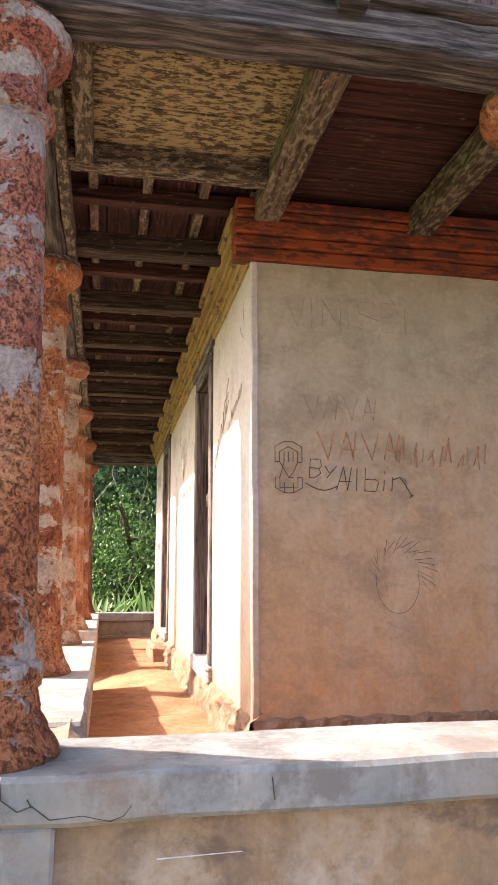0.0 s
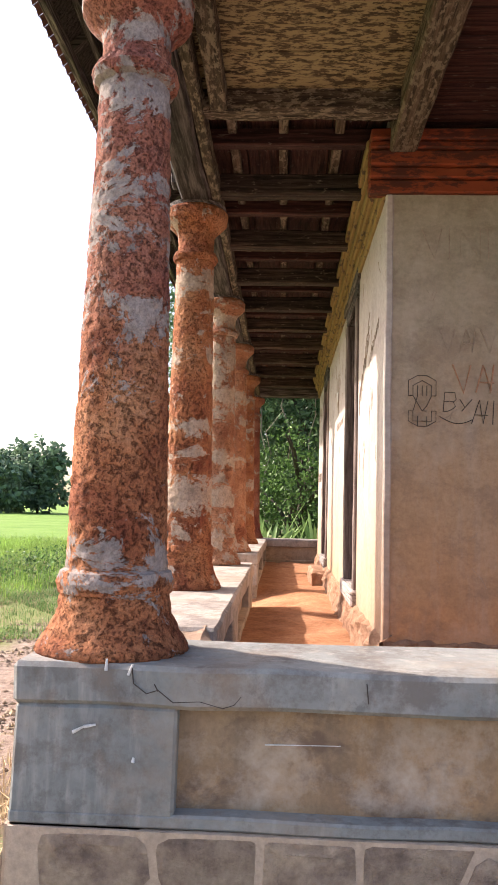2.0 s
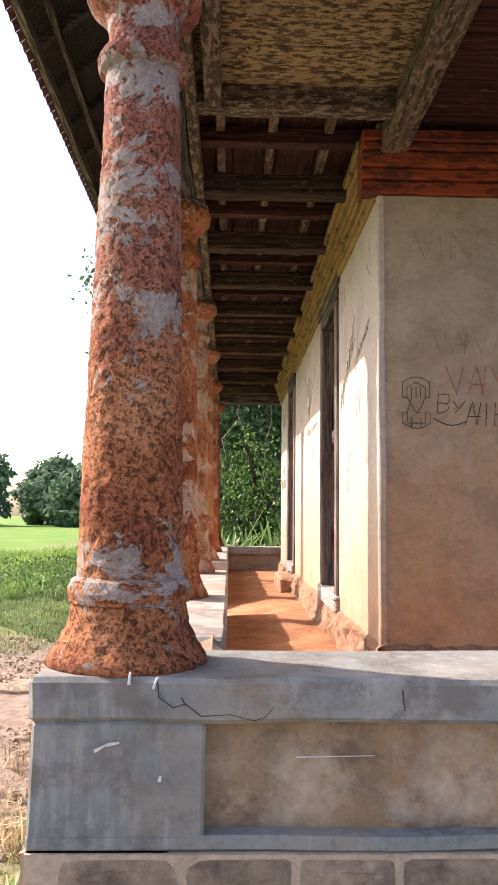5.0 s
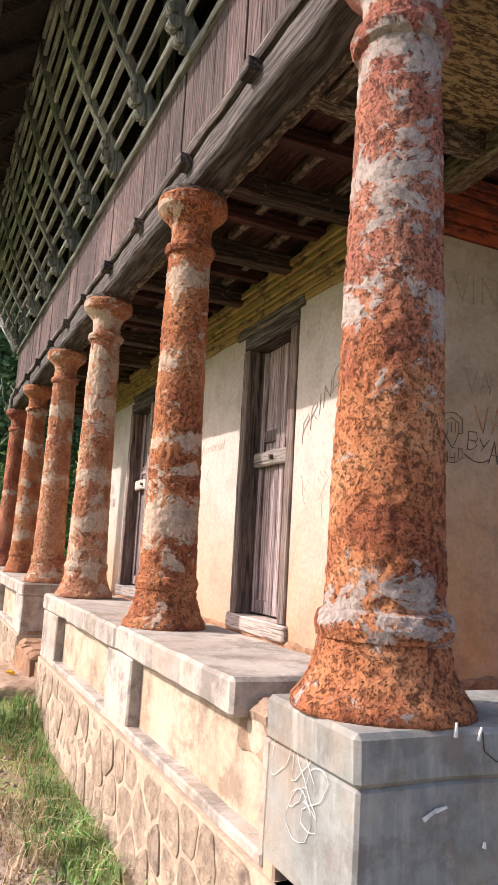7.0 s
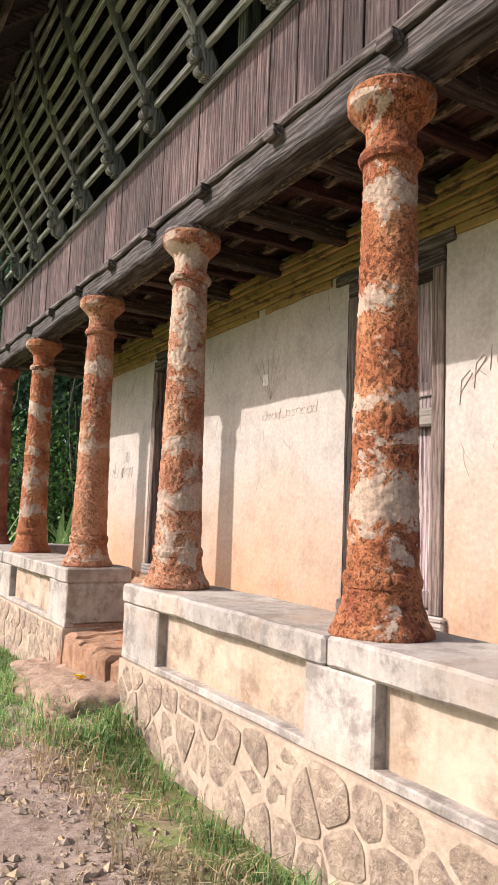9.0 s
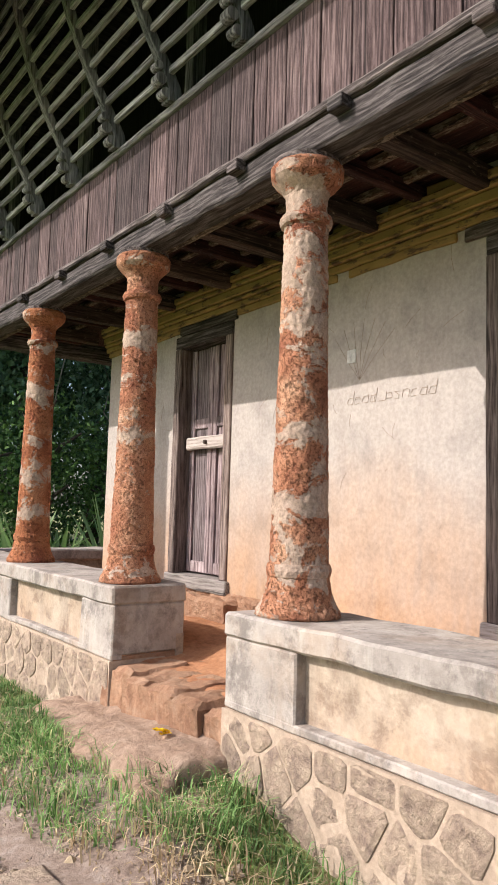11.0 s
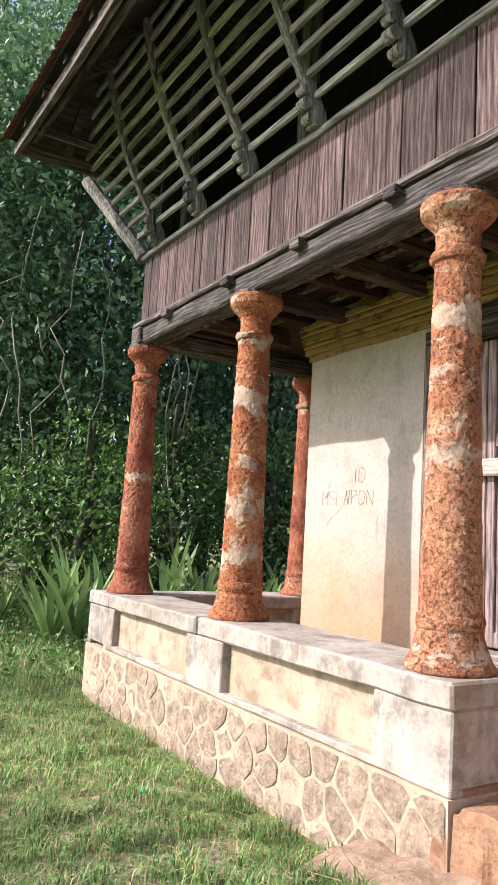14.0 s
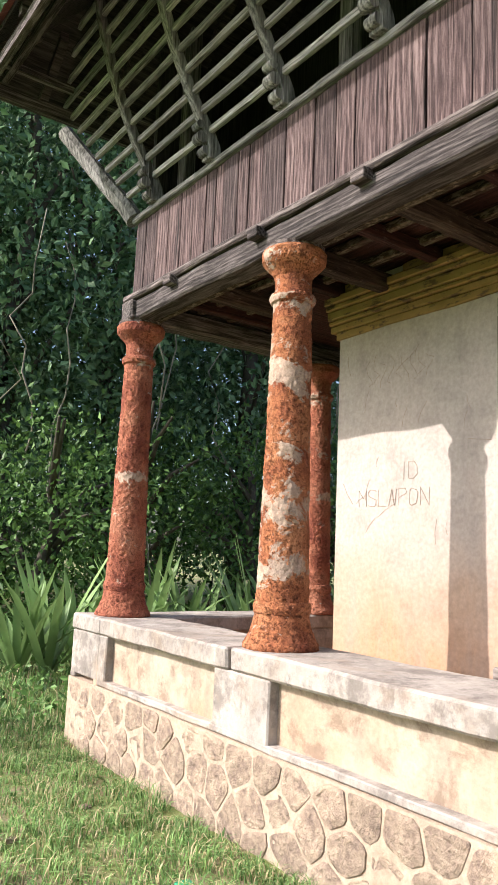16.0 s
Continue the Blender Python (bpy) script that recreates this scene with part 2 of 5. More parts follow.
ORANGE = ((0.23, 0.068, 0.034), (0.39, 0.148, 0.066), (0.5, 0.235, 0.115))
DUSTY = ((0.28, 0.098, 0.054), (0.43, 0.195, 0.108), (0.54, 0.31, 0.19))
RUSSET = ((0.22, 0.062, 0.04), (0.37, 0.13, 0.075), (0.46, 0.2, 0.12))
BEIGE, ASH = (0.42, 0.325, 0.25), (0.31, 0.275, 0.25)
M_LAT = [
    laterite("laterite_corner", 0.40, ORANGE, ASH, [(2.06, 0.08), (1.3, 0.06), (2.74, 0.06), (2.93, 0.05), (3.04, 0.02), (2.4, 0.1)], (2.0, (0.29, 0.115, 0.1))),
    laterite("laterite_second", 0.40, ORANGE, BEIGE, [(1.55, 0.16), (1.9, 0.04), (2.27, 0.04), (2.68, 0.07)]),
    laterite("laterite_third", 0.42, DUSTY, BEIGE, [(2.6, 0.18), (2.35, 0.05), (2.92, 0.05), (1.28, 0.07), (1.55, 0.06), (1.85, 0.05)]),
    laterite("laterite_fourth", 0.40, DUSTY, BEIGE, [(2.55, 0.05), (2.3, 0.06), (1.95, 0.04), (1.15, 0.04)]),
    laterite("laterite_fifth", 0.40, ORANGE, BEIGE, [(2.42, 0.13), (1.76, 0.12), (1.45, 0.05), (2.78, 0.04)]),
    laterite("laterite_dark", 0.36, RUSSET, BEIGE, [(2.0, 0.03), (2.8, 0.04)]),
]
M_LATBARE = mottled("earthy_laterite", [(0.3, (0.27, 0.14, 0.085)), (0.5, (0.4, 0.235, 0.145)), (0.75, (0.5, 0.34, 0.23))], 7, 0.95, 0.03, 26, strength=1.0)
M_PLASTER = plaster("lime_plaster", (0.44, 0.395, 0.355), (0.44, 0.275, 0.165), (0.34, 0.295, 0.26))
M_PLASTER_S = plaster("lime_plaster_smeared", (0.33, 0.29, 0.215), (0.43, 0.235, 0.11), (0.42, 0.36, 0.29), 0.95, 2.6, 0.95, 0.3)
# one cement twice: lighter and warmer as sunlit, darker and cooler as in shade
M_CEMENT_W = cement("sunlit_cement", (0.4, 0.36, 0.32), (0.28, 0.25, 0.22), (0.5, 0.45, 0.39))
M_CEMENT_SHADE = cement("shaded_cement", (0.265, 0.28, 0.268), (0.18, 0.196, 0.192), (0.37, 0.36, 0.32))
M_CEMENT_TOP = cement("trowelled_cement", (0.42, 0.39, 0.35), (0.33, 0.31, 0.29), (0.5, 0.45, 0.38))
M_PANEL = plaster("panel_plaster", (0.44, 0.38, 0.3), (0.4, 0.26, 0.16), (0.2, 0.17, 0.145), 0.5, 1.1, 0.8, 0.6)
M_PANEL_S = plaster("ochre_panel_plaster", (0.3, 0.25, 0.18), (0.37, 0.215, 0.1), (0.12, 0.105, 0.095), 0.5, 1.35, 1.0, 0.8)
M_WOODY = wood("weathered_wood_y", (0.016, 0.012, 0.011), (0.065, 0.053, 0.05), (0.22, 0.195, 0.185), 1)
M_WOODX = wood("weathered_wood_x", (0.016, 0.013, 0.012), (0.07, 0.062, 0.058), (0.22, 0.2, 0.19), 0)
M_WOODZ = wood("weathered_wood_z", (0.016, 0.009, 0.009), (0.07, 0.045, 0.044), (0.18, 0.135, 0.13), 2)
M_DOOR = wood("door_wood", (0.06, 0.043, 0.043), (0.22, 0.17, 0.17), (0.42, 0.36, 0.36), 2)
M_FRAMEZ = wood("frame_wood", (0.06, 0.043, 0.037), (0.19, 0.145, 0.125), (0.36, 0.3, 0.26), 2)
M_BARWOOD = wood("pale_bar_wood", (0.2, 0.17, 0.15), (0.42, 0.38, 0.34), (0.55, 0.5, 0.46), 1)
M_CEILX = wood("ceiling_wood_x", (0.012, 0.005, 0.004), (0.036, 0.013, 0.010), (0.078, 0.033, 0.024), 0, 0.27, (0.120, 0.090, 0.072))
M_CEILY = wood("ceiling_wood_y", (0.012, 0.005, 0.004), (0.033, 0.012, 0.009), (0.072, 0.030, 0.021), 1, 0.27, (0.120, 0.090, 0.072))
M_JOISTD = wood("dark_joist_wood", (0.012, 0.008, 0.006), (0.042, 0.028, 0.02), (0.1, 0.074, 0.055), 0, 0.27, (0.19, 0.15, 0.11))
M_JOIST = wood("joist_wood", (0.019, 0.012, 0.009), (0.074, 0.053, 0.034), (0.155, 0.118, 0.081), 0, 0.36, (0.205, 0.167, 0.118))
M_JOISTY = wood("joist_wood_y", (0.019, 0.012, 0.009), (0.074, 0.053, 0.034), (0.155, 0.118, 0.081), 1, 0.36, (0.205, 0.167, 0.118))
M_YELLOW = wood("flaking_yellow_wood", (0.043, 0.029, 0.014), (0.115, 0.079, 0.043), (0.158, 0.115, 0.065), 0, 0.395, (0.302, 0.238, 0.122))
M_CORN_W = paint_flaked("olive_yellow_paint", (0.3, 0.2, 0.075), (0.1, 0.062, 0.038), 0.53, 1)
M_CORN_S = paint_flaked("orange_red_paint", (0.22, 0.048, 0.017), (0.08, 0.024, 0.014), 0.47, 0)
M_LATTICE = wood("lattice_wood", (0.07, 0.068, 0.068), (0.25, 0.25, 0.245), (0.5, 0.5, 0.49), 1)
M_RIB = wood("rib_wood", (0.05, 0.05, 0.05), (0.17, 0.17, 0.167), (0.36, 0.36, 0.35), 2)
# loft timber with the darkness behind the lattice put into its colour
M_LOFTSHADE = wood("shaded_loft_wood", (0.012, 0.011, 0.01), (0.03, 0.027, 0.024), (0.06, 0.055, 0.05), 2)
M_ROOF = wood("rafter_wood", (0.02, 0.016, 0.014), (0.06, 0.05, 0.045), (0.13, 0.11, 0.1), 0)
M_TILE = mottled("old_roof_tile", [(0.3, (0.06, 0.035, 0.028)), (0.7, (0.17, 0.09, 0.06))], 4)
M_STONE = mottled("rubble_stone", [(0.3, (0.22, 0.165, 0.135)), (0.46, (0.38, 0.29, 0.22)), (0.6, (0.49, 0.385, 0.285))], 13, 0.92, 0.03, 30, strength=1.0)
M_MORTAR = mottled("earthy_mortar", [(0.3, (0.4, 0.31, 0.23)), (0.7, (0.53, 0.42, 0.32))], 8, 0.95, 0.012, 40)
M_GRAVEL = mottled("track_gravel", [(0.3, (0.2, 0.15, 0.12)), (0.7, (0.4, 0.33, 0.28))], 20, 0.95, 0.004, 90, island=True)
M_EARTH = mottled("red_earth", [(0.3, (0.26, 0.11, 0.05)), (0.5, (0.36, 0.17, 0.085)), (0.75, (0.44, 0.24, 0.13))], 3.5, 0.95, 0.02, 28)
M_DUST = mottled("dusty_step_stone", [(0.3, (0.3, 0.2, 0.14)), (0.5, (0.4, 0.28, 0.2)), (0.75, (0.48, 0.36, 0.27))], 6, 0.95, 0.03, 24, strength=1.0)
M_LEAF = leafy("tree_leaf", (0.05, 0.115, 0.055), (0.15, 0.245, 0.12))
M_LEAFB = leafy("bush_leaf", (0.05, 0.11, 0.03), (0.13, 0.24, 0.065))
M_SPEAR = leafy("spear_leaf", (0.16, 0.28, 0.09), (0.32, 0.46, 0.18))
M_GRASS = leafy("grass_blade", (0.06, 0.13, 0.035), (0.22, 0.36, 0.12), 0.6, 0.3, (0.5, 0.42, 0.25))
M_STRAW = leafy("dry_straw", (0.3, 0.2, 0.11), (0.5, 0.4, 0.25), 0.7, 0.25)
M_FIELD = leafy("field_grass_blade", (0.15, 0.27, 0.045), (0.27, 0.42, 0.09), 0.6, 0.35)
M_BARK = mottled("bark", [(0.3, (0.05, 0.045, 0.035)), (0.7, (0.14, 0.12, 0.09))], 6)
M_VINE = mottled("dry_vine", [(0.3, (0.2, 0.18, 0.13)), (0.7, (0.34, 0.31, 0.24))], 6)
# distance haze is mixed into this paler leaf colour
M_HAZYLEAF = leafy("hazy_far_leaf", (0.09, 0.15, 0.1), (0.16, 0.24, 0.14), 0.7)
M_CHAR = mottled("charcoal", [(0.3, (0.05, 0.045, 0.04)), (0.7, (0.11, 0.09, 0.08))], 60, 0.95, 0)
M_SCRATCH = mottled("scratched_mark", [(0.3, (0.3, 0.22, 0.165)), (0.7, (0.37, 0.29, 0.23))], 60, 0.95, 0)
M_REDMARK = mottled("red_mark", [(0.3, (0.34, 0.17, 0.1)), (0.7, (0.42, 0.26, 0.17))], 60, 0.95, 0)
M_WHITE = mottled("white_paint", [(0.3, (0.6, 0.6, 0.58)), (0.7, (0.78, 0.77, 0.74))], 30, 0.8, 0)
M_CRACK = mottled("crack_shadow", [(0.3, (0.06, 0.05, 0.045)), (0.7, (0.1, 0.085, 0.075))], 60, 0.95, 0)
M_FLOWER = mottled("yellow_petal", [(0.3, (0.75, 0.5, 0.01)), (0.7, (0.85, 0.65, 0.03))], 40, 0.6, 0)
M_GREENLEAF = mottled("bright_leaf", [(0.3, (0.02, 0.3, 0.13)), (0.7, (0.05, 0.42, 0.2))], 40, 0.5, 0)
M_IRON = mottled("rusty_iron", [(0.3, (0.05, 0.04, 0.035)), (0.7, (0.15, 0.1, 0.08))], 40, 0.6, 0.002)


def ground_material():
    m, nt, b = material("ground_soil", 0.95)
    v = coords(nt)
    s = split_z(nt)
    # trodden gravel track beside the building, field turf beyond
    wob = maths(nt, "MULTIPLY_ADD", noise_tex(nt, v, 1.4, 6, 0.7), 1.2, -0.6)
    xx = maths(nt, "ADD", s[0], wob)
    track = ramp(nt, maths(nt, "MULTIPLY_ADD", xx, 0.1, 0.5), [(0.25, grey(0)), (0.29, grey(1)), (0.405, grey(1)), (0.425, grey(0))])
    yy = maths(nt, "ADD", s[1], wob)
    fade = ramp(nt, maths(nt, "MULTIPLY_ADD", yy, 0.05, 0.3), [(0.66, grey(1)), (0.73, grey(0))])
    track = maths(nt, "MULTIPLY", track, fade)
    yard = ramp(nt, maths(nt, "MULTIPLY_ADD", yy, 0.05, 0.4), [(0.45, grey(1)), (0.48, grey(0))])
    inside = ramp(nt, maths(nt, "MULTIPLY_ADD", xx, 0.05, 0.5), [(0.3, grey(0)), (0.33, grey(1))])
    track = maths(nt, "MAXIMUM", track, maths(nt, "MULTIPLY", yard, inside))
    soil = ramp(nt, noise_tex(nt, v, 14, 8, 0.75), [(0.32, (0.15, 0.105, 0.08)), (0.5, (0.31, 0.235, 0.185)), (0.7, (0.44, 0.36, 0.3))])
    turf = ramp(nt, noise_tex(nt, v, 0.35, 6), [(0.3, (0.12, 0.23, 0.03)), (0.55, (0.17, 0.3, 0.05)), (0.75, (0.23, 0.32, 0.08))])
    turf = mix(nt, 0.8, turf, ramp(nt, noise_tex(nt, v, 25, 5), [(0.3, grey(0.55)), (0.7, grey(1.2))]), "MULTIPLY")
    patch = ramp(nt, noise_tex(nt, v, 2.2, 7, 0.7), [(0.5, grey(0)), (0.6, grey(0.85))])
    near = ramp(nt, maths(nt, "MULTIPLY_ADD", s[0], 0.05, 0.7), [(0.28, grey(0)), (0.4, grey(1))])
    turf = mix(nt, maths(nt, "MULTIPLY", near, 0.75), turf, (0.2, 0.21, 0.085))
    turf = mix(nt, maths(nt, "MULTIPLY", patch, near), turf, (0.3, 0.22, 0.15))
    nt.links.new(mix(nt, track, turf, soil), b.inputs["Base Color"])
    bump(nt, b, noise_tex(nt, v, 22, 8, 0.75), 0.8, 0.03)
    return m


M_GROUND = ground_material()

# ---- mesh helpers ----


def obj(name, bm, mat, parent=None, label="", smooth=False):
    me = bpy.data.meshes.new(name)
    bm.normal_update()
    bm.to_mesh(me)
    bm.free()
    if mat is not None:
        me.materials.append(mat)
    if smooth:
        me.shade_smooth()
    ob = new(name, me)
    if parent is not None:
        ob.parent = parent
    if label:
        ob["label"] = label
    return ob


def part(name, bm, mat, parent, label="", smooth=False):
    return obj(name, bm, mat, parent, label, smooth)


def arrays(name, verts, faces, mat, parent=None, smooth=False):
    me = bpy.data.meshes.new(name)
    me.from_pydata(verts, [], faces)
    me.materials.append(mat)
    if smooth:
        me.shade_smooth()
    ob = new(name, me)
    if parent is not None:
        ob.parent = parent
    return ob


def empty(name, label, category, kind="", group=""):
    return tagged(new(name), label, category, group, kind)


def box(bm, x0, x1, y0, y1, z0, z1, bevel=0.006, wob=0.0, cuts=0):
    """A box with eased edges; with cuts it is divided along its length and worn by noise."""
    n0 = len(bm.verts)
    d = [x1 - x0, y1 - y0, z1 - z0]
    ax = d.index(max(d))
    u, w = [k for k in range(3) if k != ax]
    lo, hi = (x0, y0, z0), (x1, y1, z1)
    rings = []
    for i in range(cuts + 2):
        ring = []
        for p, q in ((0, 0), (1, 0), (1, 1), (0, 1)):
            co = [0.0, 0.0, 0.0]
            co[ax] = lo[ax] + d[ax] * i / (cuts + 1)
            co[u], co[w] = (lo[u], hi[u])[p], (lo[w], hi[w])[q]
            ring.append(bm.verts.new(co))
        rings.append(ring)
    faces = [bm.faces.new(rings[0][::-1]), bm.faces.new(rings[-1])]
    for a, c in zip(rings, rings[1:]):
        for k in range(4):
            faces.append(bm.faces.new((a[k], a[(k + 1) % 4], c[(k + 1) % 4], c[k])))
    bmesh.ops.recalc_face_normals(bm, faces=faces)
    if bevel:
        edges = {e for f in faces for e in f.edges if e.calc_face_angle(0) > 0.5}
        bmesh.ops.bevel(bm, geom=list(edges), offset=bevel, segments=1, affect="EDGES")
    vs = list(bm.verts)[n0:]
    if wob:
        for v in vs:
            v.co += noise.noise_vector(v.co * 5.0) * wob
    return vs


def boxes(*specs, bevel=0.006, wob=0.0, cuts=0):
    bm = bmesh.new()
    for s in specs:
        box(bm, *s, bevel=bevel, wob=wob, cuts=cuts)
    return bm


def tube(bm, pts, r0, r1=None, seg=6):
    r1 = r0 if r1 is None else r1
    rings = []
    for i, p in enumerate(pts):
        p = Vector(p)
        a = Vector(pts[max(i - 1, 0)])
        c = Vector(pts[min(i + 1, len(pts) - 1)])
        q = (c - a).to_track_quat("Z", "Y")
        r = r0 + (r1 - r0) * i / max(1, len(pts) - 1)
        rings.append([bm.verts.new(p + q @ Vector((r * math.cos(k * math.tau / seg), r * math.sin(k * math.tau / seg), 0))) for k in range(seg)])
    for a, c in zip(rings, rings[1:]):
        for k in range(seg):
            bm.faces.new((a[k], a[(k + 1) % seg], c[(k + 1) % seg], c[k]))
    bm.faces.new(rings[-1])
    bm.faces.new(rings[0][::-1])


def lathe(profile, seg=56, rough=0.0, seed=0, z_off=0.0, step=0.02):
    """A turned shape from (radius, height) pairs, roughened by noise; closed at both ends."""
    fine = []
    for (ra, za), (rb, zb) in zip(profile, profile[1:]):
        n = max(1, int(math.hypot(rb - ra, zb - za) / step))
        fine += [(ra + (rb - ra) * i / n, za + (zb - za) * i / n) for i in range(n)]
    fine.append(profile[-1])
    bm = bmesh.new()
    rings = []
    for r, z in fine:
        ring = []
        for k in range(seg):
            a = k * math.tau / seg
            p = Vector((math.cos(a) * r, math.sin(a) * r, z + z_off))
            q = p + Vector((seed * 3.1, seed * 1.7, 0))
            n = noise.noise(q * 7) * 0.5 + noise.noise(q * 36) * 0.4 + noise.noise(q * 62) * 0.7 - 1.3 * max(0.0, noise.noise(q * 42 + Vector((9, 4, 2))) - 0.1)
            d = 1 + rough * n / max(r, 0.05)
            ring.append(bm.verts.new((p.x * d, p.y * d, p.z)))
        rings.append(ring)
    for a, c in zip(rings, rings[1:]):
        for k in range(seg):
            bm.faces.new((a[k], a[(k + 1) % seg], c[(k + 1) % seg], c[k]))
    bm.faces.new(rings[-1])
    bm.faces.new(rings[0][::-1])
    return bm

# ---- plan ----
LEDGE, FLOOR, GROUND = 1.075, 0.76, 0.24
XW, XI = -0.52, -0.05           # west parapet, outer and inner face
YS, YSI, YN, YNI = 1.81, 2.22, 10.72, 10.30
WX, WY0, WY1, XE = 0.62, 3.15, 9.38, 4.9
COLS = [(-0.314, 2.035), (-0.324, 3.716), (-0.318, 5.455), (-0.31, 7.03), (-0.297, 8.74), (-0.285, 10.475)]
BEAM0, BEAM1, BOARD0, BOARD1 = 3.09, 3.26, 3.28, 3.83
DOORS = [(4.37, 5.17), (7.35, 8.16)]
DOOR_Z0, DOOR_Z1 = 0.92, 2.89


def height(x, y):
    """The lie of the land: flat by the building, rising a little under the trees."""
    h = GROUND + 0.03 * noise.noise(Vector((x * 0.7, y * 0.7, 0))) + 0.012 * noise.noise(Vector((x * 3, y * 3, 1)))
    if -1.3 < x < 0 and 5.0 < y < 7.5:
        h += 0.14 * min(1.0, (x + 1.3) / 0.4) * min(1.0, (y - 5.0) / 0.5, (7.5 - y) / 0.5)
    h += 0.35 * max(0.0, min(1.0, (y - 10.5) / 6.0)) * max(0.0, min(1.0, (x + 6) / 4.0))
    return h


# ---- ground: one sheet to the horizon ----
def build_ground():
    bm = bmesh.new()
    xs = [-3000, -800, -300, -120, -60, -30, -16] + [-10 + 0.25 * i for i in range(45)] + [2 + i for i in range(12)] + [20, 40, 100, 400, 3000]
    ys = [-3000, -600, -150, -40, -12, -5] + [-2 + 0.25 * i for i in range(74)] + [17 + i for i in range(8)] + [30, 45, 70, 120, 300, 900, 3000]
    grid = [[bm.verts.new((x, y, height(x, y) if abs(x) < 50 and abs(y) < 50 else GROUND)) for y in ys] for x in xs]
    for i in range(len(xs) - 1):
        for j in range(len(ys) - 1):
            bm.faces.new((grid[i][j], grid[i + 1][j], grid[i + 1][j + 1], grid[i][j + 1]))
    tagged(obj("ground", bm, M_GROUND, smooth=True), "trodden gravel track and green turf around the building", "ground", kind="structure")


build_ground()


# ---- walls ----
def build_walls():
    w = empty("wall_west", "lime plastered wall, whitish above and stained orange by earth below", "wall", "structure")
    y = WY0
    spans = []
    for a, c in DOORS:
        spans.append((y, a))
        y = c
    spans.append((y, WY1))
    part("wall_end", boxes((WX, WX + 0.008, WY0 + 0.001, WY0 + 0.3, 0.9, 3.36), bevel=0.0), M_PLASTER, w)
    for a, c in spans:
        part("wall_face", boxes((WX, WX + 0.3, max(a, WY0 + 0.3), c, 0.9, 3.36), bevel=0.0), M_PLASTER, w)
    for a, c in DOORS:
        part("wall_head", boxes((WX + 0.004, WX + 0.3, a, c, DOOR_Z1, 3.36), bevel=0.0), M_PLASTER, w)
        part("wall_foot", boxes((WX + 0.004, WX + 0.3, a, c, 0.6, DOOR_Z0), bevel=0.0), M_LATBARE, w)
    s = empty("wall_south", "smeared buff plaster wall covered with scratched graffiti", "wall", "structure")
    part("wall_face", boxes((WX + 0.008, XE, WY0, WY0 + 0.3, 0.9, 3.36), bevel=0.0), M_PLASTER_S, s)
    part("corner_bead", boxes((WX - 0.006, WX + 0.028, WY0 - 0.01, WY0 + 0.02, 0.93, 2.94), bevel=0.006, cuts=14, wob=0.006), M_PLASTER, s)
    n = empty("wall_north", "plastered end wall of the building", "wall", "structure")
    part("wall_face", boxes((WX + 0.3, XE, WY1 - 0.3, WY1, 0.6, 3.36), bevel=0.004), M_PLASTER, n)
    e = empty("wall_east", "plastered back wall closing the building", "wall", "structure")
    part("wall_face", boxes((XE - 0.3, XE, WY0 + 0.3, WY1 - 0.3, 0.3, 3.36), bevel=0.004), M_PLASTER, e)
    # broken laterite footing where the plaster has fallen
    for name, x0, x1, y0, y1, ax in (("footing_west", WX - 0.07, WX + 0.25, WY0 - 0.02, WY1, 1), ("footing_south", WX + 0.0, XE, WY0 - 0.03, WY0 + 0.25, 0)):
        bm = bmesh.new()
        n_u, n_v = (170, 9)
        rows = []
        for i in range(n_u + 1):
            u = i / n_u
            row = []
            for j in range(n_v + 1):
                t = j / n_v
                zz = 0.66 + 0.30 * t
                d = noise.noise(Vector((u * 60, zz * 14, 3))) * 0.035 + noise.noise(Vector((u * 160, zz * 40, 8))) * 0.018
                out = 0.05 * (1 - t) + d
                top = 0.03 * noise.noise(Vector((u * 35, 0, 5))) if j == n_v else 0
                if j == n_v:
                    out = -0.05
                if ax == 1:
                    row.append(bm.verts.new((WX - 0.012 - out, y0 + (y1 - y0) * u, zz + top)))
                else:
                    row.append(bm.verts.new((x0 + (x1 - x0) * u, WY0 - 0.012 - out, zz + top)))
            rows.append(row)
        for a, c in zip(rows, rows[1:]):
            for j in range(n_v):
                bm.faces.new((a[j], c[j], c[j + 1], a[j + 1]) if ax == 0 else (a[j], a[j + 1], c[j + 1], c[j]))
        tagged(obj(name, bm, M_LATBARE), "crumbling laterite footing with fallen plaster", "wall footing", kind="structure")


build_walls()


def floor_sheet(name, x0, x1, y0, y1, nx, ny, label):
    bm = bmesh.new()
    grid = []
    for i in range(nx + 1):
        x = x0 + (x1 - x0) * i / nx
        row = []
        for j in range(ny + 1):
            y = y0 + (y1 - y0) * j / ny
            z = FLOOR + 0.02 * noise.noise(Vector((x * 4, y * 4, 0))) + 0.012 * noise.noise(Vector((x * 14, y * 14, 0)))
            if 5.5 < y < 7.0:
                z -= 0.12 * max(0.0, min(1.0, (0.35 - x) / 0.5)) * min(1.0, (y - 5.5) / 0.2, (7.0 - y) / 0.2)
            z -= 0.9 * max(0.0, -0.33 - x)
            row.append(bm.verts.new((x, y, z)))
        grid.append(row)
    for i in range(nx):
        for j in range(ny):
            bm.faces.new((grid[i][j], grid[i + 1][j], grid[i + 1][j + 1], grid[i][j + 1]))
    tagged(obj(name, bm, M_EARTH, smooth=True), label, "floor", kind="structure")


